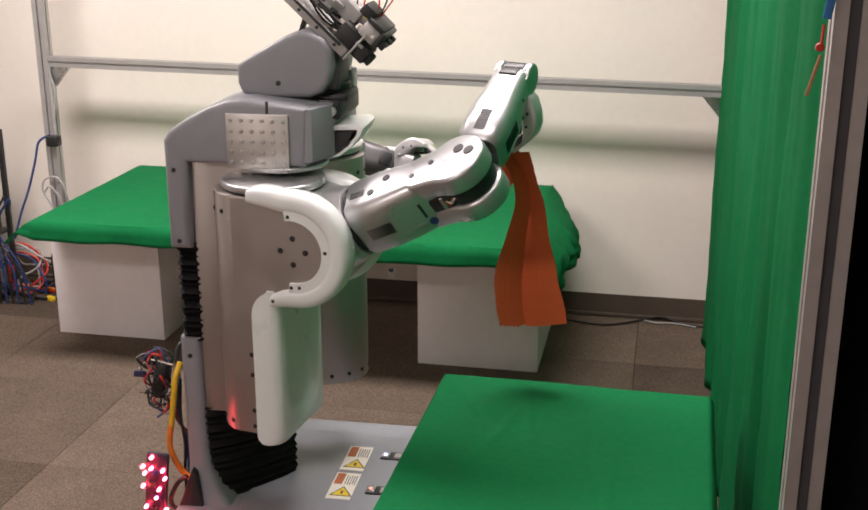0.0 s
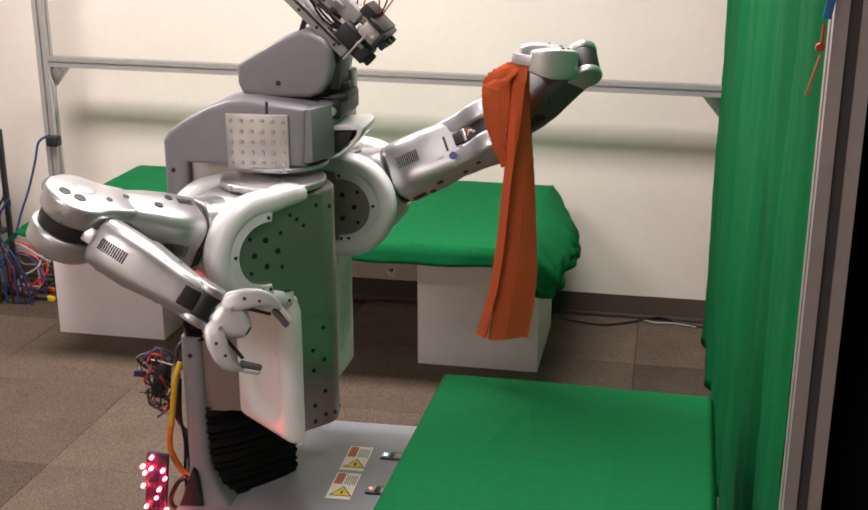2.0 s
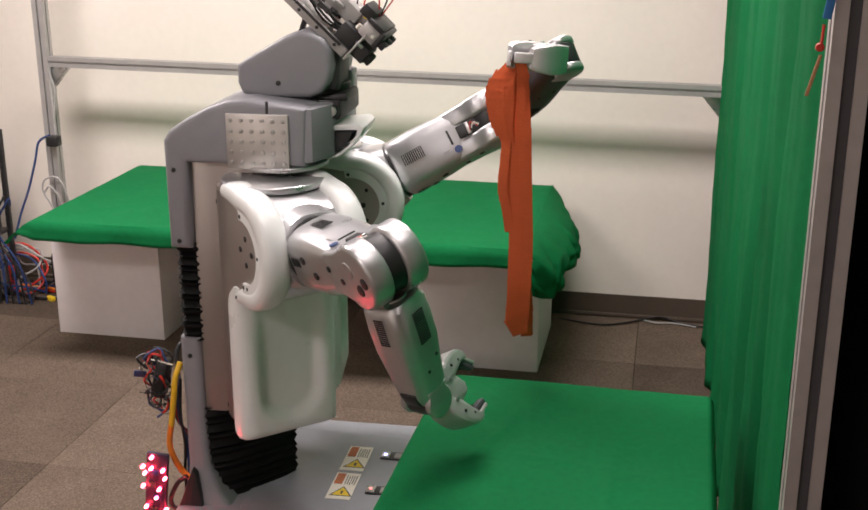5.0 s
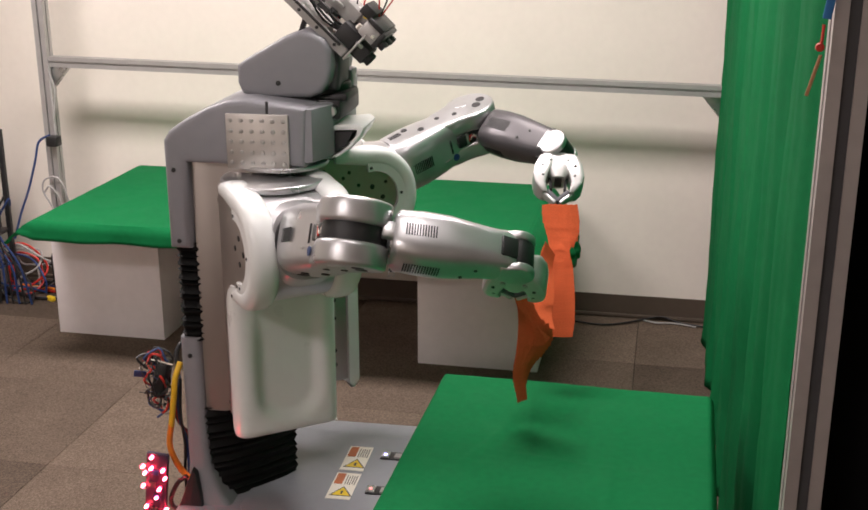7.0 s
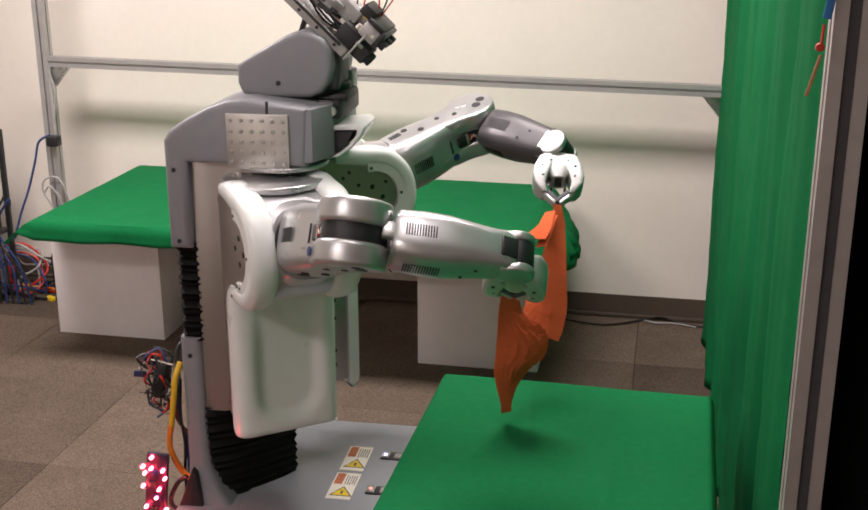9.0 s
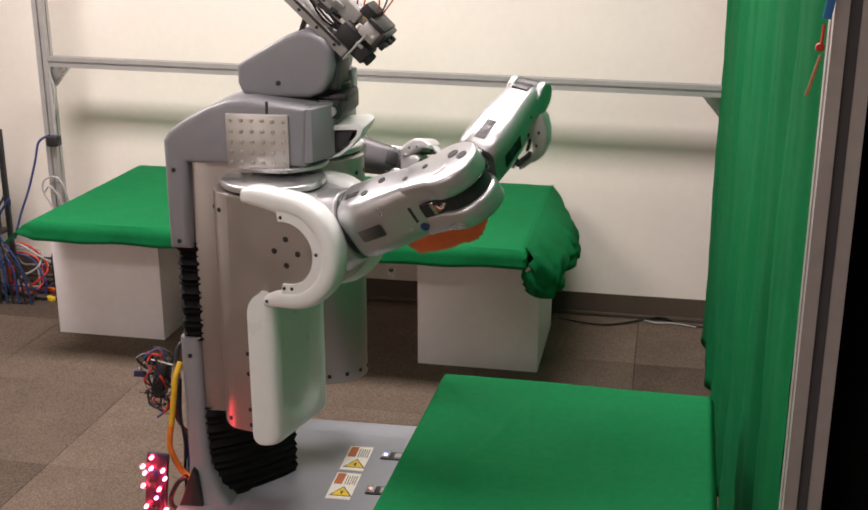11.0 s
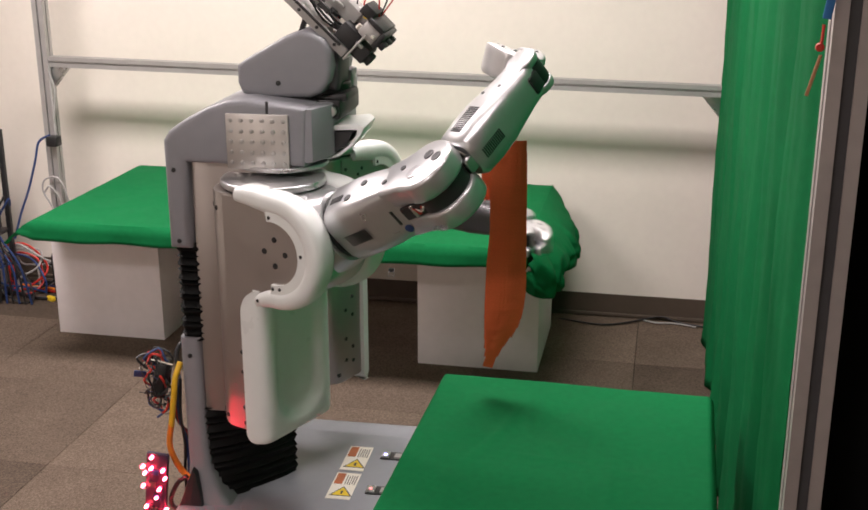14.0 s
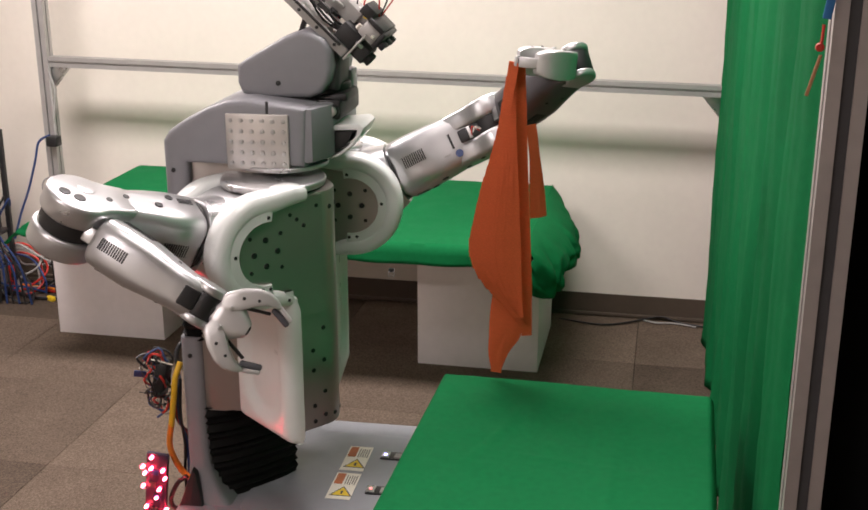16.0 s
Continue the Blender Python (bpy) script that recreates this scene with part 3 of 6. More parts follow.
        part("component", one(box, size, spot, 0.001, 1), (M_BLACK, M_ALU, M_GREYP, M_LABEL, M_BLACK, M_STEEL)[k % 6], rig)
    for k in range(7):
        part("screw", one(cyl, 0.004, 0.003, tilt @ pose(-0.36 + 0.055 * k, -0.0925, 0.011) @ RX90, 8), M_BLACK, rig)
    for k in range(14):
        pts = []
        y0, z0 = rnd.uniform(-0.07, 0.05), rnd.uniform(0.02, 0.06)
        for q in range(6):
            pts.append(tilt @ Vector((-0.34 + 0.062 * q, y0 + rnd.uniform(-0.018, 0.018), z0 + rnd.uniform(-0.014, 0.022))))
        part("wire", one(tube, pts, 0.0028, 6), (M_BLACK, M_RED, M_GREYP, M_BLACK, M_INK)[k % 5], rig)
    for k in range(4):
        part("connector", one(box, (0.03, 0.014, 0.012), tilt @ pose(-0.20 + 0.05 * k, -0.06 + 0.01 * k, 0.05), 0.002), (M_GREYP, M_LABEL)[k % 2], rig)
    for y, mat in ((-0.02, M_RED), (0.0, M_INK), (0.015, M_RED)):
        pts = [Vector((0.115, y, 1.485)), Vector((0.112 + y, y, 1.53)), Vector((0.15, y, 1.59)), Vector((0.185 + y, y, 1.55)), Vector((0.165, y, 1.49))]
        part("wire", one(tube, pts, 0.002, 6, 4), mat, rig)
    part("terminal", one(box, (0.018, 0.014, 0.008), pose(0.148, -0.06, 1.492, 0, 20, 0), 0.001), M_YELLOW, rig, "small yellow terminal")


base()
spine()
torso()
head()


# ---- arms ----
def circle(cx, cy, r, a0, a1, n):
    return [(cx + r * math.cos(radians(a0 + (a1 - a0) * k / n)), cy + r * math.sin(radians(a0 + (a1 - a0) * k / n))) for k in range(n + 1)]


HW = 0.108          # half width of a shoulder
BOT = -0.480        # its lower end


def shoulder(side):
    """The tall turning shoulder: a metal column with side plates, a white shell round the joint and down the front."""
    low_end = BOT - (0.03 if side == "l" else 0.0)
    bm = bmesh.new()
    # column with a round back
    plan = [(-0.055 + 0.078 * math.cos(radians(q)), (HW + 0.006) * math.sin(radians(q))) for q in range(90, 271, 10)]
    plan = plan + [(0.020, -HW - 0.006), (0.020, HW + 0.006)]
    prism(bm, plan, 0.115 - low_end - 0.02, pose(0, 0, (0.115 + low_end + 0.02) / 2), 0.006)
    s = part("shoulder", bm, M_PLATE, robot, "tall metal shoulder column with round back")
    part("cap", one(cyl, 0.120, 0.016, pose(0, 0, 0.128), 40, 0.005), M_SILVER, s, "silver cap disc on the shoulder")
    part("cap_ring", one(cyl, 0.113, 0.010, pose(0, 0, 0.116), 40, 0.002), M_BLACK, s)
    for sy in (-1, 1):
        # grey disc plate on each side of the joint
        o = circle(0.1, 0, 0.080, -90, 90, 20) + [(0.08, 0.090), (0.05, 0.105), (0.03, 0.110), (-0.05, 0.110), (-0.05, -0.17), (0.020, -0.17), (0.06, -0.115), (0.100, -0.110)]
        part("side_plate", one(prism, o, 0.010, pose(0, sy * (HW + 0.004), 0) @ XZ), M_PLATE, s, "satin metal side plate with bolts")
        # white ring shell
        path = [(0.1 + 0.108 * math.cos(radians(q)), 0.108 * math.sin(radians(q)), math.cos(radians(q)), math.sin(radians(q))) for q in range(-92, 91, 6)]
        path = [(0.026, -0.128, 0, -1), (0.050, -0.118, 0, -1), (0.074, -0.111, 0, -1)] + path
        path += [(0.075, 0.110, 0, 1), (0.050, 0.114, -0.10, 0.99), (0.025, 0.117, -0.15, 0.98), (-0.005, 0.117, 0, 1)]
        rings = []
        for k, (x, z, ox, oz) in enumerate(path):
            half = (0.012, 0.019, 0.023)[k] if k < 3 else 0.025 if k < len(path) - 4 else (0.025, 0.025, 0.024, 0.018)[k - len(path) + 4]
            rings.append([(x + ox * half * c2, sy * (HW - 0.012) + d2, z + oz * half * c2) for _, d2, c2 in squircle(0, 0, 0, (0.026, 0.029, 0.031)[k] if k < 3 else 0.032, 1.0, 24, 3.0)])
        part("ring_shell", one(loft, rings), M_WHITE, s, "white ring shell round the shoulder joint")
        o = circle(0.1, 0, 0.094, 100, -96, 26) + circle(0.1, 0, 0.072, -96, 100, 24)
        part("trim_ring", one(prism, o, 0.010, pose(0, sy * (HW + 0.0125), 0) @ XZ), M_WHITE, s, "thin white trim ring with small screws")
        places = [((0.1 + 0.030 * c, sy * (HW + 0.0090), 0.030 * z), (0, sy, 0)) for c, z in ((1, 0), (-1, 0), (0, 1), (0, -1))]
        screws(s, places, I4, 0.0068, None, "bolt")
        outer = (sy == 1) == (side == "l")
        small = [(0.1 + 0.081 * math.cos(radians(a)), 0.081 * math.sin(radians(a))) for a in (94, 5, -78, -92)]
        screws(s, [((x, sy * (HW + 0.0170), z), (0, sy, 0)) for x, z in small], I4, 0.0042, None, "screw")
        small = [(-0.02, 0.10), (0.045, 0.105)] + [(-0.016, z) for z in (-0.26, -0.31, -0.40, -0.44)]
        if not outer:
            small += [(-0.046, z) for z in (0.07, 0.03, -0.05, -0.13, -0.21, -0.29, -0.37, -0.43)]
        screws(s, [((x, sy * (HW + 0.006), z), (0, sy, 0)) for x, z in small], I4, 0.0055, None, "screw")
        if not outer:
            more = [(0.1 + 0.055 * math.cos(radians(q)), 0.055 * math.sin(radians(q))) for q in (45, 135, 225, 315)] + [(0.035, 0.075), (0.018, 0.062), (-0.035, 0.085), (0.0, 0.045)]
            screws(s, [((x, sy * (HW + 0.009), z), (0, sy, 0)) for x, z in more], I4, 0.0048, None, "screw")
    turns = [q for q in range(105, 256, 25)]
    screws(s, [((-0.055 + 0.078 * math.cos(radians(q)), (HW + 0.006) * math.sin(radians(q)), z), (math.cos(radians(q)), math.sin(radians(q)), 0)) for q in turns for z in (low_end + 0.045, 0.075)], I4, 0.0055, None, "screw")
    # white lower front shell with its scoop
    hy = HW + 0.016
    t = bmesh.new()
    rows = []
    top_z, bend, foot = -0.098, 0.062, 0.022
    levels = [bend * (1 - math.cos(math.pi / 2 * k / 10)) for k in range(11)]
    tall = top_z - low_end
    levels += [bend + (tall - foot - bend) * k / 20 for k in range(1, 21)]
    levels += [tall - foot + foot * math.sin(math.pi / 2 * k / 6) for k in range(1, 7)]
    NU, NVV = 30, len(levels) - 1
    for dz in levels:
        v = dz / tall
        row = []
        for i in range(NU + 1):
            u = -1 + 2 * i / NU
            corner = max(0, abs(u) - 0.74) / 0.26
            x = 0.060 - 0.022 * (1 - math.sqrt(max(0, 1 - corner ** 2)))
            up = max(0, dz - tall + foot) / foot
            x -= 0.016 * (1 - math.sqrt(max(0, 1 - up ** 2)))
            reach = abs(u) / 0.72 if v < 0.72 else math.hypot(u / 0.72, (v - 0.72) / 0.20)
            hollow = max(0, min(1, (1 - reach) / 0.34))
            hollow = hollow * hollow * (3 - 2 * hollow) * max(0, min(1, (v - 0.06) / 0.40))
            x -= 0.016 * hollow
            row.append(t.verts.new((x, hy * u, top_z - dz)))
        rows.append(row)

    def back_x(j):
        dz = min(bend, levels[j])
        up = min(foot, tall - levels[j])
        x = -0.006 + 0.060 * (1 - math.sqrt(max(0, 1 - (1 - dz / bend) ** 2)))
        return min(0.033, x) + 0.020 * (1 - math.sqrt(max(0, 1 - (1 - up / foot) ** 2)))
    inner = 0 if side == "l" else NU      # the shell's rim is shallower on the side towards the robot's middle
    back = [[t.verts.new((back_x(j) + 0.026 * (i == inner), hy * (-1 + 2 * i / NU), top_z - levels[j])) for i in (0, NU)] for j in range(NVV + 1)]
    for j in range(NVV):
        for i in range(NU):
            t.faces.new((rows[j][i], rows[j][i + 1], rows[j + 1][i + 1], rows[j + 1][i]))
        t.faces.new((back[j][0], rows[j][0], rows[j + 1][0], back[j + 1][0]))
        t.faces.new((rows[j][NU], back[j][1], back[j + 1][1], rows[j + 1][NU]))
        t.faces.new((back[j][1], back[j][0], back[j + 1][0], back[j + 1][1]))
    t.faces.new([back[0][0], back[0][1]] + rows[0][::-1])
    t.faces.new([back[NVV][1], back[NVV][0]] + rows[NVV])
    bmesh.ops.recalc_face_normals(t, faces=t.faces)
    low = part("front_shell", t, M_WHITE, s, "white front shell with a long hollow", I4, 50)
    screws(s, [((0.056, y, low_end + 0.018), (1, 0, 0)) for y in (-0.06, 0.06)] + [((0.05, sy * (hy + 0.001), -0.118), (0, sy, 0)) for sy in (-1, 1)], I4, 0.004)
    return s


def hub(side):
    bm = bmesh.new()
    cyl(bm, 0.118, 2 * HW - 0.07, RX90, 40, 0.012)
    h = part("shoulder_joint", bm, M_SILVER, robot, "round silver shoulder joint")
    rings = [squircle(x, 0, 0, a, b, 32, 2.6) for x, a, b in ((0.03, 0.085, 0.10), (0.09, 0.083, 0.092), (0.125, 0.078, 0.080))]
    part("neck", one(loft, rings), M_SILVER, h)
    part("collar", one(cyl, 0.074, 0.008, pose(0.130, 0, 0) @ RY90, 32), M_BLACK, h)
    return h


def vent(parent, m, n=12, w=0.0026, h=0.022, step=0.0052):
    """A row of dark slots lying on a surface: m's xy plane, z outwards."""
    bm = bmesh.new()
    for k in range(n):
        box(bm, (w, h, 0.0016), m @ pose((k - (n - 1) / 2) * step, 0, 0))
    return part("vent", bm, M_BLACK, parent, "row of dark vent slots")


def upper_arm(side):
    s = 1 if side == "l" else -1
    bm = bmesh.new()
    prof = [(0.128, 0.068, 0.064), (0.140, 0.074, 0.071), (0.20, 0.073, 0.068), (0.25, 0.070, 0.060), (0.30, 0.066, 0.050), (0.350, 0.062, 0.046)]
    loft(bm, [squircle(x, 0, 0, hy, hz, 44, 3.4 + 3.0 * max(0, min(1, (x - 0.16) / 0.15))) for x, hy, hz in prof])
    u = part("upper_arm", bm, M_SILVER, robot, "silver painted upper arm")
    for sy in (-1, 1):
        o = circle(0.40, 0, 0.071, 125, -125, 28) + [(0.335, -0.0515), (0.300, -0.048), (0.285, -0.042), (0.285, 0.042), (0.300, 0.048), (0.335, 0.0515)]
        c = part("elbow_cheek", one(prism, o, 0.049, pose(0, sy * 0.0415, 0) @ XZ, 0.009, 3), M_SILVER, u, "rounded silver elbow cheek")
        screws(u, [((0.40 + a, sy * 0.0662, b), (0, sy, 0)) for a, b in ((0.012, 0.022), (0.038, 0.004))], I4, 0.0125, None, "cap_hole")
        screws(u, [((x, sy * 0.0662, b), (0, sy, 0)) for x, b in ((0.345, 0.012), (0.30, -0.01))], I4, 0.007, None, "cap_hole")
        part("boss", one(cyl, 0.018, 0.004, pose(0.385, sy * 0.0655, -0.018) @ RX90, 24, 0.001), M_SILVER, u)
        screws(u, [((0.235, sy * 0.0715, 0.012), (0, sy, 0)), ((0.20, sy * 0.073, -0.02), (0, sy, 0))], I4, 0.009, None, "cap_hole")
        vent(u, pose(0.165, sy * 0.0745, -0.012) @ Matrix.Rotation(radians(-90 * sy), 4, "X"), 9, 0.002, 0.018, 0.004)
    part("elbow_core", one(cyl, 0.062, 0.040, pose(0.40, 0, 0) @ RX90, 32, 0.004), M_BLACK, u, "black elbow joint between the cheeks")
    for sz in (-1, 1):
        vent(u, pose(0.185, 0, sz * 0.0692, 0 if sz > 0 else 180), 13, 0.0026, 0.030, 0.0055)
        part("slot", one(box, (0.006, 0.040, 0.003), pose(0.292, 0.0, sz * 0.0518), 0.0008), M_BLACK, u)
        part("emblem", one(cyl, 0.010, 0.0016, pose(0.300, -0.036 * s, sz * 0.0512), 20), M_BLUE, u, "small round blue emblem")
        part("mark", one(box, (0.022, 0.004, 0.001), pose(0.268, -0.03 * s, sz * 0.0570)), M_GREYP, u)
        part("elbow_motor", one(cyl, 0.010, 0.032, pose(0.345, 0.0, sz * 0.046) @ RX90, 16, 0.002), M_STEEL, u)
        part("elbow_gap", one(box, (0.10, 0.034, 0.02), pose(0.365, 0, sz * 0.045), 0.004), M_BLACK, u, "dark gap at the elbow")
        for k in range(4):
            run = [(0.347 + 0.006 * k, -0.011 + 0.006 * k, sz * 0.054), (0.356 + 0.006 * k, 0.010 - 0.005 * k, sz * 0.0565), (0.370 + 0.004 * k, -0.008 + 0.004 * k, sz * 0.054)]
            part("elbow_wire", one(tube, run, 0.0016, 6, 4), (M_RED, M_LABEL, M_GREYP, M_LABEL)[k], u)
    return u


def forearm(side):
    bm = bmesh.new()
    prof = [(0.074, 0.043, 0.047), (0.084, 0.052, 0.055), (0.13, 0.055, 0.057), (0.18, 0.054, 0.056), (0.225, 0.048, 0.051), (0.26, 0.044, 0.047), (0.295, 0.042, 0.043), (0.315, 0.038, 0.034)]
    loft(bm, [squircle(x, 0, 0, hy, hz, 36, 3.6) for x, hy, hz in prof])
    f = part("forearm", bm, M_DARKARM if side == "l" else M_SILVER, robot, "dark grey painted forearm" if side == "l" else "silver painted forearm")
    part("elbow_ring", one(cyl, 0.030, 0.014, pose(0.076, 0, 0) @ RY90, 24, 0.003), M_STEEL, f, "steel ring at the elbow")
    for sz in (-1, 1):
        part("elbow_fork", one(box, (0.03, 0.034, 0.018), pose(0.066, 0, sz * 0.036), 0.004), M_STEEL, f)
    part("elbow_link", one(box, (0.06, 0.034, 0.04), pose(0.035, 0, 0), 0.006), M_BLACK, f)
    for sy in (-1, 1):
        vent(f, pose(0.135, sy * 0.0552, 0.0) @ Matrix.Rotation(radians(-90 * sy), 4, "X"), 14, 0.0026, 0.032, 0.0052)
        part("wrist_cheek", one(prism, circle(0.321, 0, 0.036, 130, -130, 20) + [(0.285, -0.030), (0.285, 0.030)], 0.018, pose(0, sy * 0.034, 0) @ XZ, 0.005, 3), M_SILVER, f)
        screws(f, [((0.215, sy * 0.0493, 0.02), (0, sy, 0)), ((0.24, sy * 0.0460, -0.01), (0, sy, 0))], I4, 0.004)
    for sz in (-1, 1):
        vent(f, pose(0.125, 0, sz * 0.0572, 0 if sz > 0 else 180), 12, 0.0026, 0.024, 0.0052)
        part("wrist_recess", one(box, (0.036, 0.042, 0.012), pose(0.298, 0, sz * 0.038, 0, 18 * sz, 0), 0.004), M_BLACK, f, "black recess at the wrist")
    part("wrist_core", one(cyl, 0.034, 0.052, pose(0.321, 0, 0) @ RX90, 28, 0.004), M_BLACK, f, "black wrist joint")
    return f


def gripper(side):
    """The palm of the hand; its two fingers turn on it."""
    bm = bmesh.new()
    rings = [squircle(x, 0, 0, hy, hz, 28, 4) for x, hy, hz in ((0.026, 0.020, 0.024), (0.034, 0.033, 0.030), (0.050, 0.042, 0.0315), (0.080, 0.034, 0.0315), (0.104, 0.016, 0.027))]
    loft(bm, rings)
    g = part("gripper", bm, M_FINGER, robot, "silver palm of a two-fingered gripper")
    part("wrist_ring", one(cyl, 0.026, 0.026, pose(0.022, 0, 0) @ RY90, 24, 0.003), M_BLACK, g)
    part("palm_inset", one(box, (0.030, 0.020, 0.040), pose(0.092, 0, 0), 0.004), M_BLACK, g)
    screws(g, [((0.055, y, sz * 0.0345), (0, 0, sz)) for sz in (-1, 1) for y in (-0.022, 0.022)], I4, 0.005, M_STEEL)
    return g


def finger(sy):
    """A finger: a rounded base shell, a bent outer link and a dark rubber tip. It turns round its own origin."""
    bm = bmesh.new()
    path = [(-0.012, 0.004, 0.014, 0.028), (-0.004, 0.008, 0.020, 0.032), (0.025, 0.017, 0.023, 0.034), (0.055, 0.026, 0.019, 0.034), (0.077, 0.027, 0.014, 0.031), (0.094, 0.020, 0.010, 0.027), (0.102, 0.015, 0.006, 0.022)]
    loft(bm, [squircle(x, sy * y, 0, hy, hz, 32, 9) for x, y, hy, hz in path])
    f = part("finger", bm, M_FINGER, robot, "silver finger with a dark rubber tip")
    part("outer_link", one(box, (0.046, 0.009, 0.024), pose(0.112, sy * 0.004, 0, 0, 0, -sy * 44), 0.003), M_FINGER, f)
    part("fingertip", one(box, (0.046, 0.013, 0.020), pose(0.106, -sy * 0.006, 0, 0, 0, -sy * 40), 0.005), M_TIP, f, "dark grey rubber fingertip")
    part("inner_link", one(box, (0.062, 0.007, 0.014), pose(0.055, sy * 0.000, 0, 0, 0, -sy * 4), 0.002), M_BLACK, f, "black inner finger link")
    screws(f, [((x, sy * 0.020, sz * (0.0345 if x < 0.05 else 0.032)), (0, 0, sz)) for sz in (-1, 1) for x in (0.030, 0.060)], I4, 0.0035)
    return f


ARMS = {}
for side in "rl":
    ARMS[side] = (shoulder(side), hub(side), upper_arm(side), forearm(side), gripper(side), finger(1), finger(-1))


def arm_poses(side, j):
    """The poses of shoulder, joint, upper arm, forearm, gripper and fingers for seven joint angles and the opening of the fingers, in degrees."""
    y = 0.188 if side == "l" else -0.188
    pan = pose(-0.05, y, SZ, 0, 0, j[0])
    lift = pan @ pose(0.1, 0, 0, 0, j[1], 0)
    up = lift @ pose(0, 0, 0, j[2])
    fore = up @ pose(0.4, 0, 0, 0, j[3], 0) @ pose(0, 0, 0, j[4])
    grip = fore @ pose(0.321, 0, 0, 0, j[5], 0) @ pose(0, 0, 0, j[6])
    fingers = [grip @ pose(0.045, sy * 0.022, 0, 0, 0, sy * j[7]) for sy in (1, -1)]
    return pan, lift, up, fore, grip, *fingers


# ---- things on the frame, on the floor and at the robot's back ----
def cable(label, pts, r, mat, name="cable", smooth=5):
    return tagged(part(name, one(tube, pts, r, 8, smooth), mat, None, label, I4), label, "cable")


cable("blue network cable hanging from the aluminium post", [(-1.715, 1.92, 0.76), (-1.765, 1.91, 0.73), (-1.785, 1.90, 0.65), (-1.825, 1.89, 0.52), (-1.865, 1.88, 0.42), (-1.90, 1.86, 0.30)], 0.005, M_BLUE)
for k in range(6):
    mat, lab = ((M_BLACK, "black cable hanging down at the equipment rack"), (M_BLUE, "blue cable hanging down at the equipment rack"))[k % 2]
    cable(lab, [(-2.02 + 0.03 * k, 1.80, 0.62 - 0.03 * k), (-1.99 + 0.025 * k, 1.78, 0.50), (-2.0 + 0.03 * (k % 3), 1.79, 0.36), (-1.96 + 0.02 * k, 1.80, 0.20), (-1.98 + 0.03 * k, 1.82, 0.008)], 0.005, mat)
cable("grey looped cable hanging behind the table", [(-1.66, 1.93, 0.40), (-1.665, 1.92, 0.50), (-1.70, 1.92, 0.57), (-1.76, 1.92, 0.56), (-1.775, 1.92, 0.51), (-1.745, 1.92, 0.45), (-1.72, 1.93, 0.38)], 0.004, M_GREYP)
cable("grey looped cable hanging behind the table", [(-1.69, 1.93, 0.40), (-1.70, 1.92, 0.48), (-1.74, 1.92, 0.53), (-1.77, 1.92, 0.50)], 0.004, M_GREYP)
cable("dark thin cable lying along the wall on the carpet", [(0.50, 2.03, 0.008), (0.60, 2.00, 0.008), (0.70, 1.985, 0.008), (0.80, 2.03, 0.008), (0.87, 2.07, 0.012), (0.94, 2.085, 0.02), (1.00, 2.06, 0.010), (1.09, 2.03, 0.008), (1.20, 2.0, 0.008)], 0.004, M_BLACK)
cable("dark thin cable lying along the wall on the carpet", [(0.86, 2.07, 0.006), (0.92, 2.045, 0.006), (1.0, 2.05, 0.006), (1.08, 2.02, 0.006)], 0.004, M_GREYP)
for k, (mat, r, dy, lab) in enumerate(((M_RED, 0.006, 0.0, "red cable lying across the carpet"), (M_BLACK, 0.008, -0.10, "black cable lying across the carpet"), (M_BLUE, 0.005, 0.06, "blue network cable lying across the carpet"),
                                       (M_OCABLE, 0.006, 0.03, "orange cable lying across the carpet"), (M_BLACK, 0.006, 0.10, "black cable lying across the carpet"))):
    cable(lab, [(-2.45, 2.02 + dy, 0.012), (-2.20, 2.0 + dy * 1.1, 0.014), (-2.0, 2.02 + dy * 0.8, 0.016), (-1.84, 2.0 + dy, 0.010), (-1.66, 1.98 + dy * 0.5, 0.010), (-1.45, 2.0 + dy, 0.010)], r, mat)
rnd = random.Random(11)
for k in range(12):
    mat, lab = ((M_BLUE, "blue network cable tangled on the floor"), (M_BLACK, "black power cable tangled on the floor"), (M_RED, "red cable tangled on the floor"), (M_GREYP, "grey cable tangled on the floor"))[k % 4]
    cx, cy = rnd.uniform(-2.12, -1.80), rnd.uniform(1.86, 2.06)
    pts = []
    for q in range(7):
        a = q * 1.1 + k
        pts.append((cx + 0.11 * math.cos(a) + rnd.uniform(-0.03, 0.03), cy + 0.05 * math.sin(a), max(0.01, 0.03 + 0.10 * math.sin(a * 0.7 + k) + rnd.uniform(0, 0.10))))
    cable(lab, [(pts[0][0], pts[0][1], 0.008), *pts, (pts[-1][0], pts[-1][1], 0.008)], 0.005, mat)
tagged(part("cable_plug", one(box, (0.045, 0.02, 0.022), pose(-1.78, 1.90, 0.011, 0, 0, -30), 0.004), M_YELLOW), "yellow cable plug lying on the carpet", "plug")


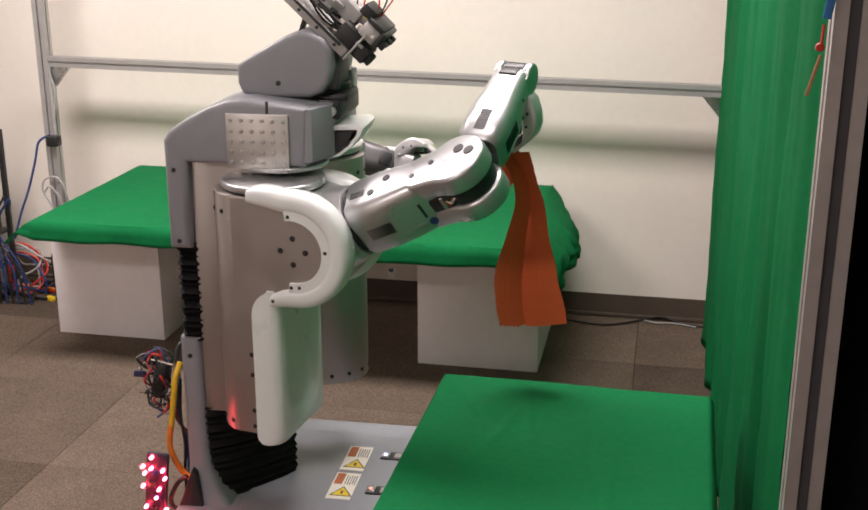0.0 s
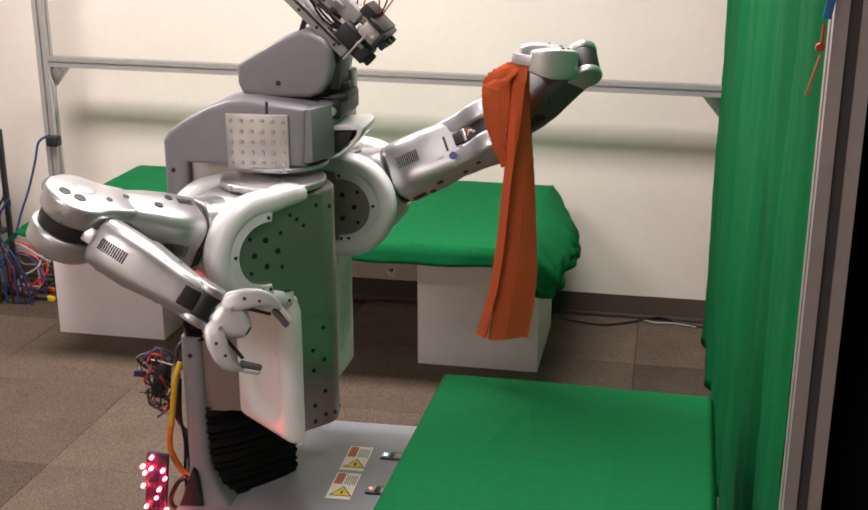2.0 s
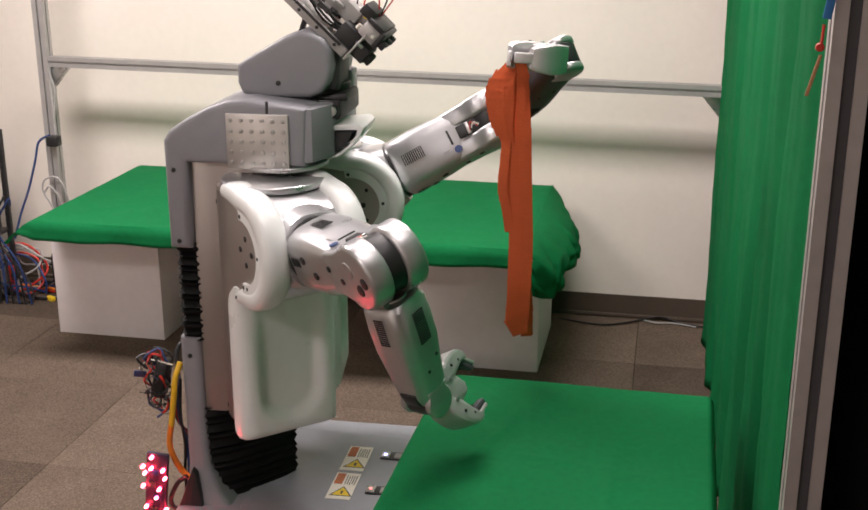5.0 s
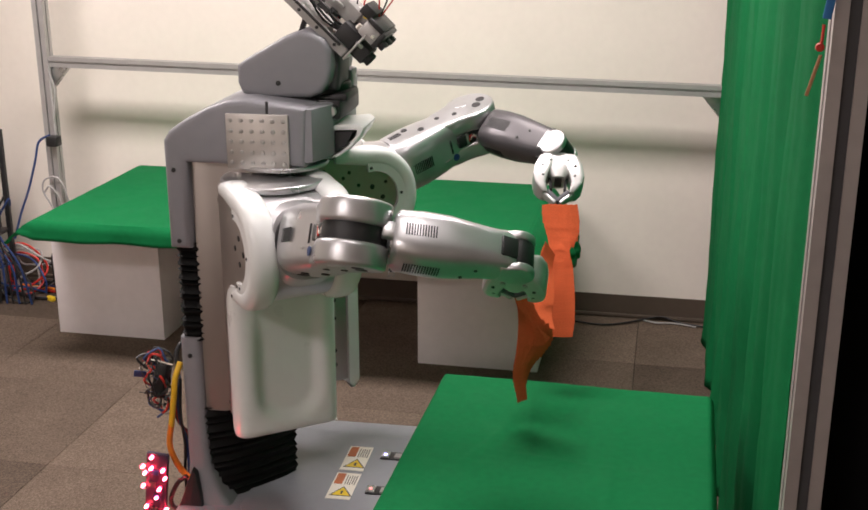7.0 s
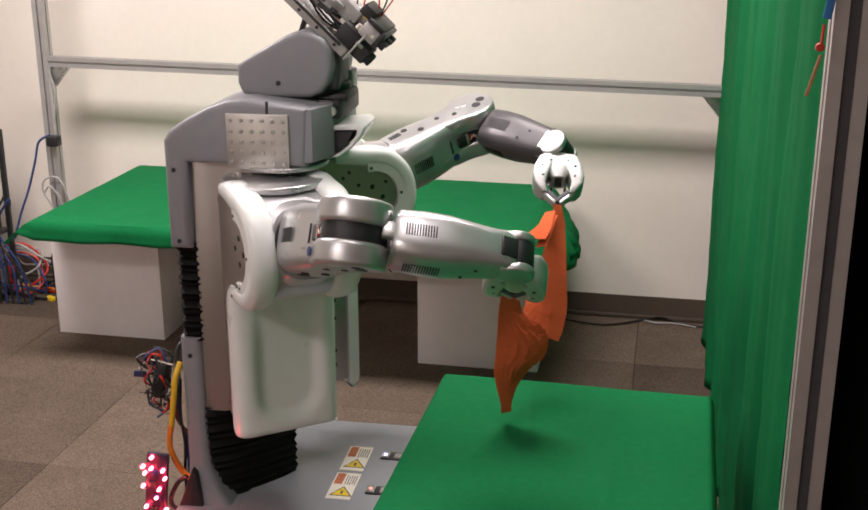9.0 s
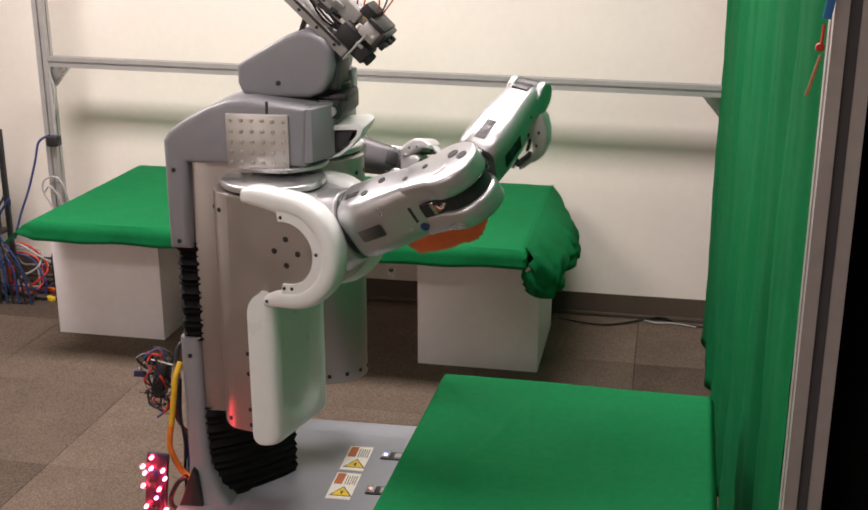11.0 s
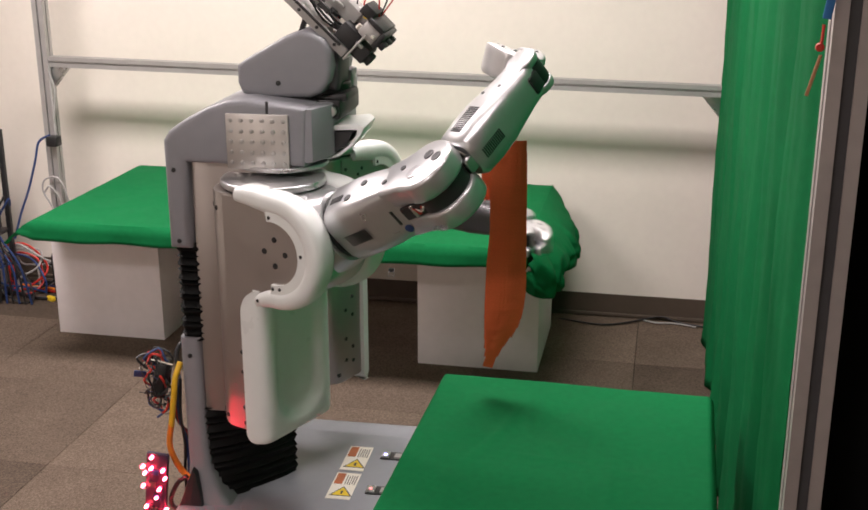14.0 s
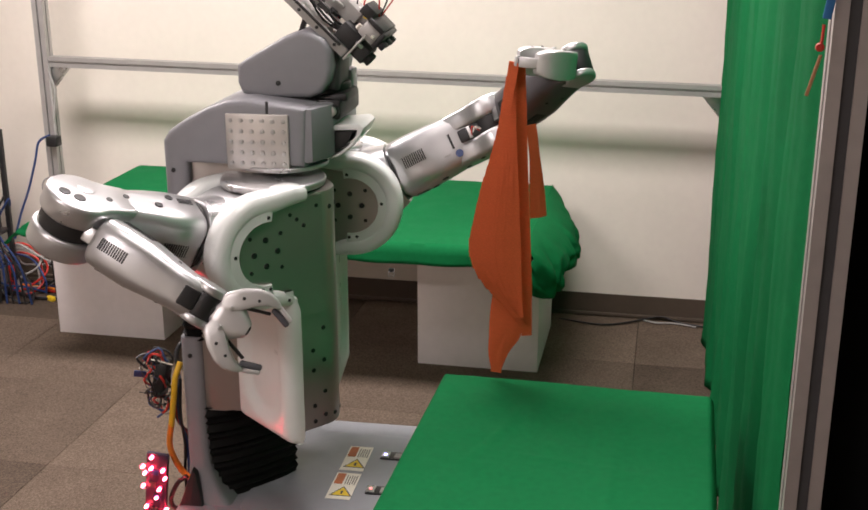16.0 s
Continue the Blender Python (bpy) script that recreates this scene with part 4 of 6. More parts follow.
def equipment_rack():
    t = thing("equipment_rack", "black open equipment rack full of devices beside the wall", "rack", pose(-2.17, 1.90, 0))
    for x in (-0.17, 0.17):
        for y in (-0.10, 0.10):
            part("upright", one(box, (0.022, 0.022, 0.76), pose(x, y, 0.38), 0.003), M_BLACK, t)
    for z in (0.03, 0.30, 0.60):
        part("shelf", one(box, (0.34, 0.21, 0.015), pose(0, 0, z), 0.002), M_BLACK, t)
    part("device", one(box, (0.28, 0.18, 0.16), pose(0, 0, 0.39), 0.006), M_INK, t, "dark computer on the shelf")
    part("device", one(box, (0.24, 0.18, 0.11), pose(-0.01, 0, 0.665), 0.006), M_INK, t)
    part("device", one(box, (0.28, 0.18, 0.18), pose(0, 0, 0.13), 0.006), M_GREYP, t, "grey power unit on the lower shelf")
    part("sticker", one(box, (0.05, 0.003, 0.03), pose(0.09, -0.0925, 0.68)), M_YELLOW, t, "small yellow sticker")
    part("front_panel", one(box, (0.12, 0.003, 0.06), pose(0.04, -0.0925, 0.40)), M_GREYP, t)


equipment_rack()

clip = thing("binder_clip", "small metal clip holding the green cloth under the table edge", "clip", pose(-0.043, 1.095, 0.492))
part("jaw", one(box, (0.020, 0.012, 0.014), pose(0, 0.004, 0.010), 0.002), M_BLACK, clip)
for s in (-1, 1):
    part("lever", one(tube, [(s * 0.003, 0, 0.008), (s * 0.011, -0.003, 0.002), (s * 0.010, -0.004, -0.012), (s * 0.002, -0.003, -0.006)], 0.0016, 6), M_STEEL, clip)

tape = tagged(part("tape_strip", one(box, (0.012, 0.003, 0.085), pose(1.006, -0.9365, 1.635, 0, 8, 0), 0.001), M_TAPE), "strip of blue masking tape stuck on the post", "tape")
pen = thing("hanging_tag", "orange zip tie with a thin tan strip hanging from the post", "tag", pose(0.993, -0.9385, 1.55))
part("tie", one(tube, [(0.004, 0, 0.035), (0.003, -0.003, 0.015), (0.0, -0.003, 0.0)], 0.0022, 6), M_RED, pen)
part("tie_head", one(cyl, 0.006, 0.010, pose(0.001, -0.002, 0.004, 90), 12, 0.001), M_RED, pen, "round red head of the tie")
part("strip", one(box, (0.005, 0.002, 0.060), pose(-0.004, -0.002, -0.036, 0, 14, 0), 0.0008), M_TAN, pen, "thin tan strip")


def back_wiring():
    """Wires, hose and the lit board at the robot's back."""
    h = part("hose", one(tube, [(-0.312, -0.17, 0.665), (-0.322, -0.185, 0.63), (-0.328, -0.19, 0.58), (-0.340, -0.19, 0.50)], 0.0075, 10, 5), M_YCABLE, robot, "yellow cable along the back")
    part("hose", one(tube, [(-0.340, -0.19, 0.505), (-0.348, -0.19, 0.45), (-0.338, -0.19, 0.41), (-0.318, -0.19, 0.375), (-0.30, -0.19, 0.36)], 0.0075, 10, 5), M_OCABLE, robot, "orange cable along the back")
    part("wire_loop", one(tube, [(-0.318, -0.17, 0.64), (-0.330, -0.15, 0.68), (-0.318, -0.13, 0.70), (-0.310, -0.15, 0.66)], 0.006, 8, 5), M_BLACK, robot)
    part("power_pack", one(box, (0.035, 0.05, 0.10), pose(-0.368, -0.16, 0.615, 0, 14, 0), 0.012), M_BLACK, robot, "black power pack tied to the wires")
    rnd = random.Random(21)
    for k in range(22):
        mat = (M_RED, M_BLACK, M_INK, M_BLACK, M_BLUE, M_BLACK, M_INK)[k % 7]
        cx, cz = -0.372 + rnd.uniform(-0.02, 0.02), (0.655, 0.60, 0.565)[k % 3] + rnd.uniform(-0.02, 0.02)
        pts = [(cx + rnd.uniform(0.012, 0.035) * math.cos(q * 1.2 + k), -0.165 + rnd.uniform(-0.03, 0.02), cz + rnd.uniform(0.012, 0.04) * math.sin(q * 1.2 + k)) for q in range(7)]
        part("wire", one(tube, pts, rnd.choice((0.0012, 0.0018, 0.003)), 6, 3), mat, robot)
    part("tie", one(tube, [(-0.42, -0.17, 0.64), (-0.39, -0.175, 0.668), (-0.33, -0.18, 0.66)], 0.0022, 6, 3), M_LABEL, robot)
    part("tape_flag", one(box, (0.03, 0.003, 0.02), pose(-0.418, -0.175, 0.628, 20, 10, 20), 0.001), M_BLUE, robot, "scrap of blue tape")
    for k in range(5):
        pts = [(-0.318 - 0.006 * k, -0.165 + 0.012 * k, 0.62), (-0.322 - 0.003 * k, -0.17, 0.52), (-0.318, -0.165 + 0.01 * k, 0.44), (-0.325 + 0.01 * k, -0.16, 0.36), (-0.33, -0.15, 0.27)]
        part("wire", one(tube, pts, 0.004, 6, 4), (M_BLACK, M_BLUE, M_INK, M_RED, M_BLACK)[k], robot)
    part("bracket", one(prism, [(-0.345, 0.24), (-0.285, 0.395), (-0.275, 0.385), (-0.262, 0.29), (-0.30, 0.24)], 0.05, pose(0, -0.19, 0) @ XZ, 0.004), M_BLACK, robot, "black bracket at the back")
    part("handle_loop", one(tube, [(-0.30, -0.21, 0.375), (-0.325, -0.21, 0.355), (-0.345, -0.21, 0.315), (-0.345, -0.21, 0.29), (-0.33, -0.21, 0.28)], 0.006, 8, 5), M_BLACK, robot)
    b = part("light_board", one(box, (0.055, 0.012, 0.20), pose(-0.372, -0.232, 0.345, 0, 6, 0), 0.002), M_BOARD, robot, "small board with glowing red lights")
    for dx, dz in ((-0.012, 0.092), (-0.034, 0.066), (-0.028, 0.048), (0.018, 0.058), (-0.012, 0.062), (0.024, 0.036), (-0.032, 0.012), (0.010, 0.005), (0.004, -0.018), (-0.022, -0.045), (0.030, -0.050), (-0.034, -0.082), (0.012, -0.075)):
        led = part("red_light", one(cyl, 0.0042, 0.012, pose(-0.372 + dx + dz * 0.10, -0.243, 0.345 + dz) @ RX90, 12, 0.002), M_LED, b, "glowing red light")
        part("light_core", one(cyl, 0.0026, 0.003, pose(-0.372 + dx + dz * 0.10, -0.2502, 0.345 + dz) @ RX90, 10, 0.001), M_LEDCORE, b)
    for k in range(4):
        part("chip", one(box, (0.018, 0.006, 0.014), pose(-0.380 + 0.010 * (k % 2), -0.240, 0.29 + 0.035 * k, 0, 6, 0), 0.001), (M_INK, M_BLUE)[k % 2], b)


back_wiring()


# ---- the towel: small stiff pieces of cloth, each with its own way through the clip ----
NX, NV = 14, 21
PIECE_W, PIECE_H = 0.026, 0.046
towel = thing("orange_towel", "orange terry towel held up by the robot's grippers", "towel")
PIECES = []


def towel_pieces():
    t = bmesh.new()
    w, h = PIECE_W, PIECE_H
    n = 1
    for s in (-1, 1):
        g = [[t.verts.new((-w / 2 + w * i / n, -h / 2 + h * j / n, s * 0.0003)) for i in range(n + 1)] for j in range(n + 1)]
        for j in range(n):
            for i in range(n):
                q = (g[j][i], g[j][i + 1], g[j + 1][i + 1], g[j + 1][i])
                t.faces.new(q if s > 0 else q[::-1])
        if s < 0:
            low = g
        else:
            top = g
    rim = [(0, i) for i in range(n)] + [(j, n) for j in range(n)] + [(n, i) for i in range(n, 0, -1)] + [(j, 0) for j in range(n, 0, -1)]
    for (a, b), (c, d) in zip(rim, rim[1:] + rim[:1]):
        t.faces.new((top[a][b], low[a][b], low[c][d], top[c][d]))
    me = mesh_of("cloth_piece", t, M_ORANGE, 60)
    for j in range(NV):
        for i in range(NX):
            ob = new("cloth_piece", me)
            ob.parent = towel
            PIECES.append((ob, i, j))


towel_pieces()
TOWEL = {}


def ribbon(state, columns, y0, y1, near, far, nodes):
    """A fold of the towel in one state: its two edges as (x, z, x, z), the depth of both ends, and each edge's own depth."""
    TOWEL.setdefault(state, []).append((columns, y0, y1, near, far, nodes))


def double(state, y0, y1, nodes):
    """The towel as one flat band of two layers."""
    ribbon(state, 8, y0, y1, 0.004, -0.004, nodes)
    ribbon(state, 6, y0 + 0.007, y1 + 0.007, 0.004, -0.004, nodes)


double("swing", 0.00, -0.10, [(0.483, 1.108, 0.522, 1.123), (0.472, 1.057, 0.576, 1.075), (0.468, 1.006, 0.585, 1.025), (0.484, 0.956, 0.594, 0.976), (0.499, 0.907, 0.603, 0.926), (0.515, 0.871, 0.599, 0.889), (0.523, 0.849, 0.588, 0.859), (0.531, 0.826, 0.576, 0.836)])
double("strip", 0.02, -0.16, [(0.556, 1.031, 0.582, 1.039), (0.555, 0.976, 0.589, 0.978), (0.557, 0.901, 0.596, 0.904), (0.558, 0.826, 0.600, 0.829), (0.562, 0.752, 0.607, 0.755), (0.568, 0.692, 0.614, 0.695), (0.578, 0.647, 0.617, 0.650), (0.587, 0.609, 0.616, 0.607)])
double("drop", 0.02, -0.17, [(0.555, 1.045, 0.575, 1.046), (0.546, 0.963, 0.586, 0.965), (0.538, 0.859, 0.604, 0.863), (0.529, 0.798, 0.612, 0.803), (0.519, 0.737, 0.620, 0.744), (0.510, 0.677, 0.632, 0.685), (0.504, 0.631, 0.640, 0.641), (0.504, 0.593, 0.646, 0.600)])
double("settle", -0.05, -0.05, [(0.438, 1.382, 0.500, 1.404), (0.420, 1.325, 0.514, 1.327), (0.408, 1.235, 0.523, 1.252), (0.410, 1.144, 0.531, 1.161), (0.408, 1.064, 0.540, 1.069), (0.405, 0.982, 0.553, 0.989), (0.402, 0.899, 0.564, 0.908), (0.407, 0.836, 0.573, 0.839)])
double("behind", 0.05, 0.05, [(0.369, 1.294, 0.408, 1.301), (0.329, 1.259, 0.383, 1.214), (0.289, 1.251, 0.370, 1.160), (0.249, 1.250, 0.343, 1.131), (0.215, 1.242, 0.303, 1.130), (0.181, 1.228, 0.262, 1.128), (0.153, 1.207, 0.221, 1.134), (0.132, 1.178, 0.180, 1.139)])
double("gather", 0.20, -0.20, [(0.551, 0.996, 0.572, 0.997), (0.535, 0.960, 0.584, 0.963), (0.527, 0.934, 0.602, 0.923), (0.518, 0.908, 0.620, 0.885), (0.504, 0.884, 0.630, 0.863), (0.497, 0.861, 0.615, 0.826), (0.502, 0.840, 0.567, 0.817), (0.515, 0.822, 0.546, 0.810)])
double("swing_up", -0.05, -0.05, [(0.419, 1.400, 0.481, 1.414), (0.401, 1.312, 0.489, 1.339), (0.409, 1.209, 0.516, 1.251), (0.430, 1.091, 0.558, 1.136), (0.451, 0.984, 0.606, 1.019), (0.492, 0.890, 0.661, 0.927), (0.521, 0.808, 0.638, 0.843), (0.569, 0.754, 0.628, 0.758)])
double("flare", -0.02, -0.02, [(0.447, 1.384, 0.491, 1.400), (0.423, 1.281, 0.525, 1.310), (0.416, 1.177, 0.559, 1.234), (0.409, 1.083, 0.574, 1.169), (0.397, 0.973, 0.531, 1.101), (0.393, 0.846, 0.521, 0.979), (0.393, 0.731, 0.518, 0.825), (0.426, 0.674, 0.453, 0.676)])
ribbon("hold", 3, -0.02, -0.02, 0.02, 0.03, [(0.449, 1.181, 0.487, 1.187), (0.440, 1.146, 0.492, 1.139), (0.431, 1.106, 0.472, 1.103), (0.405, 1.071, 0.437, 1.045)])
ribbon("hold", 5, -0.02, -0.02, -0.0095, 0.0238, [(0.450, 1.173, 0.494, 1.170), (0.479, 1.130, 0.515, 1.120), (0.488, 1.061, 0.520, 1.056), (0.469, 0.979, 0.512, 0.972), (0.449, 0.909, 0.507, 0.901), (0.444, 0.866, 0.504, 0.851), (0.451, 0.796, 0.510, 0.780), (0.459, 0.762, 0.517, 0.756)])
ribbon("hold", 6, -0.02, -0.02, 0.025, -0.005, [(0.455, 1.166, 0.519, 1.184), (0.489, 1.127, 0.534, 1.122), (0.517, 1.055, 0.554, 1.063), (0.512, 0.971, 0.567, 0.982), (0.507, 0.901, 0.585, 0.914), (0.504, 0.851, 0.594, 0.866), (0.510, 0.779, 0.612, 0.804), (0.517, 0.752, 0.616, 0.773)])
ribbon("hold_two", 3, -0.02, -0.02, 0.02, 0.03, [(0.449, 1.180, 0.501, 1.159), (0.443, 1.133, 0.508, 1.126), (0.424, 1.085, 0.489, 1.085), (0.396, 1.055, 0.450, 1.044)])
ribbon("hold_two", 5, -0.02, -0.02, 0.01, -0.01, [(0.463, 1.149, 0.523, 1.156), (0.484, 1.097, 0.544, 1.111), (0.472, 1.056, 0.541, 1.064), (0.451, 0.972, 0.521, 0.982), (0.435, 0.887, 0.490, 0.897), (0.431, 0.817, 0.472, 0.825), (0.437, 0.768, 0.459, 0.772)])
ribbon("hold_two", 6, -0.02, -0.02, 0.02, 0.015, [(0.502, 1.148, 0.555, 1.128), (0.536, 1.098, 0.565, 1.094), (0.537, 1.057, 0.571, 1.060), (0.519, 0.973, 0.585, 0.977), (0.488, 0.887, 0.600, 0.895), (0.466, 0.815, 0.616, 0.811), (0.446, 0.770, 0.598, 0.791)])
ribbon("reach", 6, 0.08, -0.05, 0.0, 0.01, [(0.543, 0.990, 0.559, 0.990), (0.550, 0.970, 0.575, 0.963), (0.557, 0.935, 0.590, 0.935), (0.553, 0.901, 0.617, 0.894), (0.535, 0.890, 0.619, 0.875), (0.517, 0.869, 0.608, 0.842), (0.528, 0.847, 0.599, 0.822), (0.554, 0.825, 0.590, 0.826)])
ribbon("reach", 8, -0.23, -0.25, 0.0, 0.019, [(0.502, 0.976, 0.537, 0.979), (0.478, 0.963, 0.532, 0.947), (0.460, 0.937, 0.527, 0.915), (0.455, 0.893, 0.519, 0.884), (0.452, 0.849, 0.515, 0.852), (0.456, 0.830, 0.489, 0.833)])
ribbon("fling", 8, -0.11, -0.11, 0.04, -0.03, [(0.445, 1.253, 0.460, 1.179), (0.398, 1.261, 0.433, 1.172), (0.353, 1.277, 0.395, 1.166), (0.315, 1.242, 0.351, 1.165), (0.276, 1.195, 0.320, 1.164), (0.257, 1.146, 0.292, 1.154)])
ribbon("fling", 6, -0.11, -0.11, -0.0285, 0.0475, [(0.458, 1.179, 0.455, 1.079), (0.408, 1.170, 0.409, 1.083), (0.358, 1.165, 0.357, 1.067), (0.313, 1.160, 0.314, 1.042), (0.271, 1.161, 0.292, 1.037)])
ribbon("band", 5, -0.02, -0.02, 0.015, -0.01, [(0.459, 1.376, 0.511, 1.394), (0.434, 1.356, 0.480, 1.364), (0.415, 1.323, 0.475, 1.329), (0.411, 1.291, 0.472, 1.297), (0.424, 1.240, 0.470, 1.245), (0.441, 1.195, 0.473, 1.200), (0.460, 1.150, 0.476, 1.153), (0.469, 1.118, 0.480, 1.120)])
ribbon("band", 4, -0.03, -0.03, 0.02, -0.015, [(0.472, 1.386, 0.512, 1.398), (0.467, 1.332, 0.511, 1.339), (0.475, 1.256, 0.509, 1.262), (0.473, 1.178, 0.504, 1.184), (0.471, 1.099, 0.497, 1.104), (0.474, 1.018, 0.491, 1.022), (0.473, 0.950, 0.487, 0.954), (0.469, 0.881, 0.479, 0.883), (0.458, 0.794, 0.473, 0.799), (0.443, 0.727, 0.459, 0.735)])
ribbon("band", 5, -0.015, -0.015, -0.0095, 0.0285, [(0.491, 1.385, 0.509, 1.387), (0.504, 1.308, 0.510, 1.308), (0.504, 1.231, 0.516, 1.230), (0.499, 1.166, 0.521, 1.163), (0.493, 1.087, 0.526, 1.081), (0.486, 0.992, 0.532, 0.983), (0.478, 0.895, 0.536, 0.885), (0.472, 0.809, 0.536, 0.799), (0.465, 0.724, 0.531, 0.729)])
ribbon("thin", 5, -0.01, -0.01, 0.015, -0.01, [(0.467, 1.382, 0.491, 1.378), (0.435, 1.354, 0.487, 1.349), (0.421, 1.322, 0.488, 1.328), (0.423, 1.290, 0.486, 1.283), (0.435, 1.244, 0.485, 1.244), (0.458, 1.207, 0.484, 1.204), (0.456, 1.147, 0.482, 1.151), (0.453, 1.093, 0.481, 1.091), (0.466, 1.040, 0.483, 1.043), (0.480, 0.994, 0.485, 0.995)])
ribbon("thin", 5, -0.02, -0.02, 0.008, -0.008, [(0.472, 1.381, 0.511, 1.401), (0.485, 1.359, 0.518, 1.371), (0.489, 1.308, 0.523, 1.311), (0.485, 1.230, 0.529, 1.234), (0.483, 1.151, 0.532, 1.156), (0.483, 1.043, 0.536, 1.050), (0.482, 0.947, 0.539, 0.954), (0.481, 0.820, 0.536, 0.829), (0.481, 0.751, 0.533, 0.783), (0.503, 0.733, 0.527, 0.743)])
ribbon("thin", 4, -0.005, -0.005, 0.0, 0.01, [(0.480, 1.370, 0.507, 1.370), (0.492, 1.228, 0.524, 1.228), (0.487, 1.041, 0.532, 1.041), (0.491, 0.875, 0.536, 0.874), (0.511, 0.790, 0.541, 0.790), (0.519, 0.723, 0.541, 0.738)])
ribbon("thin_two", 5, -0.01, -0.01, 0.015, -0.01, [(0.458, 1.381, 0.482, 1.378), (0.426, 1.354, 0.478, 1.349), (0.412, 1.322, 0.479, 1.328), (0.414, 1.289, 0.477, 1.283), (0.426, 1.244, 0.476, 1.244), (0.449, 1.207, 0.475, 1.204), (0.447, 1.147, 0.473, 1.151), (0.444, 1.093, 0.472, 1.091), (0.457, 1.040, 0.474, 1.043), (0.470, 0.993, 0.476, 0.994)])
ribbon("thin_two", 5, -0.02, -0.02, 0.008, -0.008, [(0.463, 1.381, 0.502, 1.401), (0.476, 1.358, 0.509, 1.371), (0.480, 1.307, 0.514, 1.310), (0.476, 1.230, 0.520, 1.234), (0.474, 1.150, 0.523, 1.156), (0.474, 1.043, 0.527, 1.049), (0.473, 0.946, 0.530, 0.954), (0.471, 0.819, 0.526, 0.828), (0.471, 0.750, 0.524, 0.782), (0.494, 0.733, 0.517, 0.743)])
ribbon("thin_two", 4, -0.005, -0.005, 0.0, 0.01, [(0.471, 1.369, 0.498, 1.369), (0.483, 1.228, 0.515, 1.228), (0.478, 1.041, 0.522, 1.040), (0.482, 0.874, 0.527, 0.874), (0.501, 0.790, 0.532, 0.789), (0.509, 0.722, 0.532, 0.737)])
ribbon("stretch", 6, 0.12, -0.04, 0.01, -0.01, [(0.544, 1.022, 0.624, 1.030), (0.544, 0.999, 0.632, 1.006), (0.557, 0.961, 0.632, 0.963), (0.569, 0.924, 0.614, 0.932), (0.576, 0.876, 0.625, 0.885), (0.576, 0.815, 0.633, 0.826), (0.573, 0.756, 0.635, 0.767), (0.571, 0.737, 0.629, 0.744)])
ribbon("stretch", 4, 0.05, -0.2, 0.0, 0.021, [(0.562, 0.960, 0.580, 0.928), (0.551, 0.933, 0.577, 0.894), (0.551, 0.898, 0.581, 0.881), (0.536, 0.866, 0.587, 0.855), (0.524, 0.854, 0.587, 0.823), (0.555, 0.824, 0.598, 0.801)])
ribbon("stretch", 4, -0.3, -0.26, -0.007, 0.028, [(0.513, 0.944, 0.529, 0.944), (0.526, 0.911, 0.569, 0.862), (0.526, 0.857, 0.594, 0.824), (0.523, 0.802, 0.582, 0.788), (0.517, 0.745, 0.554, 0.748), (0.520, 0.709, 0.541, 0.709), (0.530, 0.663, 0.538, 0.674)])
ribbon("stretch_two", 3, 0.12, -0.2, 0.01, -0.01, [(0.555, 1.045, 0.582, 1.048), (0.536, 1.030, 0.579, 1.040), (0.525, 1.025, 0.572, 1.027), (0.520, 1.010, 0.564, 1.024), (0.530, 1.008, 0.548, 0.999)])
ribbon("stretch_two", 1, 0.1, -0.2, 0.01, -0.02, [(0.578, 0.992, 0.592, 1.002), (0.560, 0.986, 0.580, 0.990), (0.548, 0.983, 0.561, 0.986), (0.542, 0.981, 0.552, 0.983)])
ribbon("stretch_two", 5, 0.08, -0.1, -0.014, 0.014, [(0.569, 1.043, 0.584, 1.044), (0.569, 1.002, 0.587, 1.000), (0.559, 0.944, 0.591, 0.940), (0.550, 0.886, 0.598, 0.880), (0.524, 0.839, 0.600, 0.833), (0.518, 0.817, 0.600, 0.798), (0.547, 0.785, 0.600, 0.764), (0.577, 0.759, 0.599, 0.751)])
ribbon("stretch_two", 5, -0.3, -0.26, -0.007, 0.028, [(0.507, 0.931, 0.532, 0.919), (0.518, 0.892, 0.545, 0.871), (0.525, 0.859, 0.578, 0.829), (0.524, 0.804, 0.579, 0.787), (0.518, 0.748, 0.552, 0.751), (0.514, 0.703, 0.527, 0.709), (0.520, 0.660, 0.525, 0.664), (0.531, 0.617, 0.535, 0.619)])
ribbon("twist", 4, 0.12, 0.0, 0.01, -0.01, [(0.566, 1.021, 0.586, 1.030), (0.552, 0.997, 0.607, 1.005), (0.578, 0.975, 0.619, 0.982), (0.568, 0.949, 0.611, 0.962)])
ribbon("twist", 1, 0.1, -0.2, 0.01, -0.02, [(0.572, 0.980, 0.589, 0.974), (0.539, 0.988, 0.576, 0.982), (0.524, 0.980, 0.561, 0.989), (0.527, 0.979, 0.549, 0.982), (0.538, 0.976, 0.546, 0.982)])
ribbon("twist", 4, 0.06, -0.1, -0.014, 0.014, [(0.574, 0.998, 0.592, 0.999), (0.557, 0.941, 0.567, 0.952), (0.553, 0.895, 0.568, 0.893), (0.543, 0.850, 0.580, 0.858), (0.517, 0.829, 0.584, 0.809), (0.533, 0.790, 0.583, 0.776), (0.558, 0.763, 0.578, 0.754)])
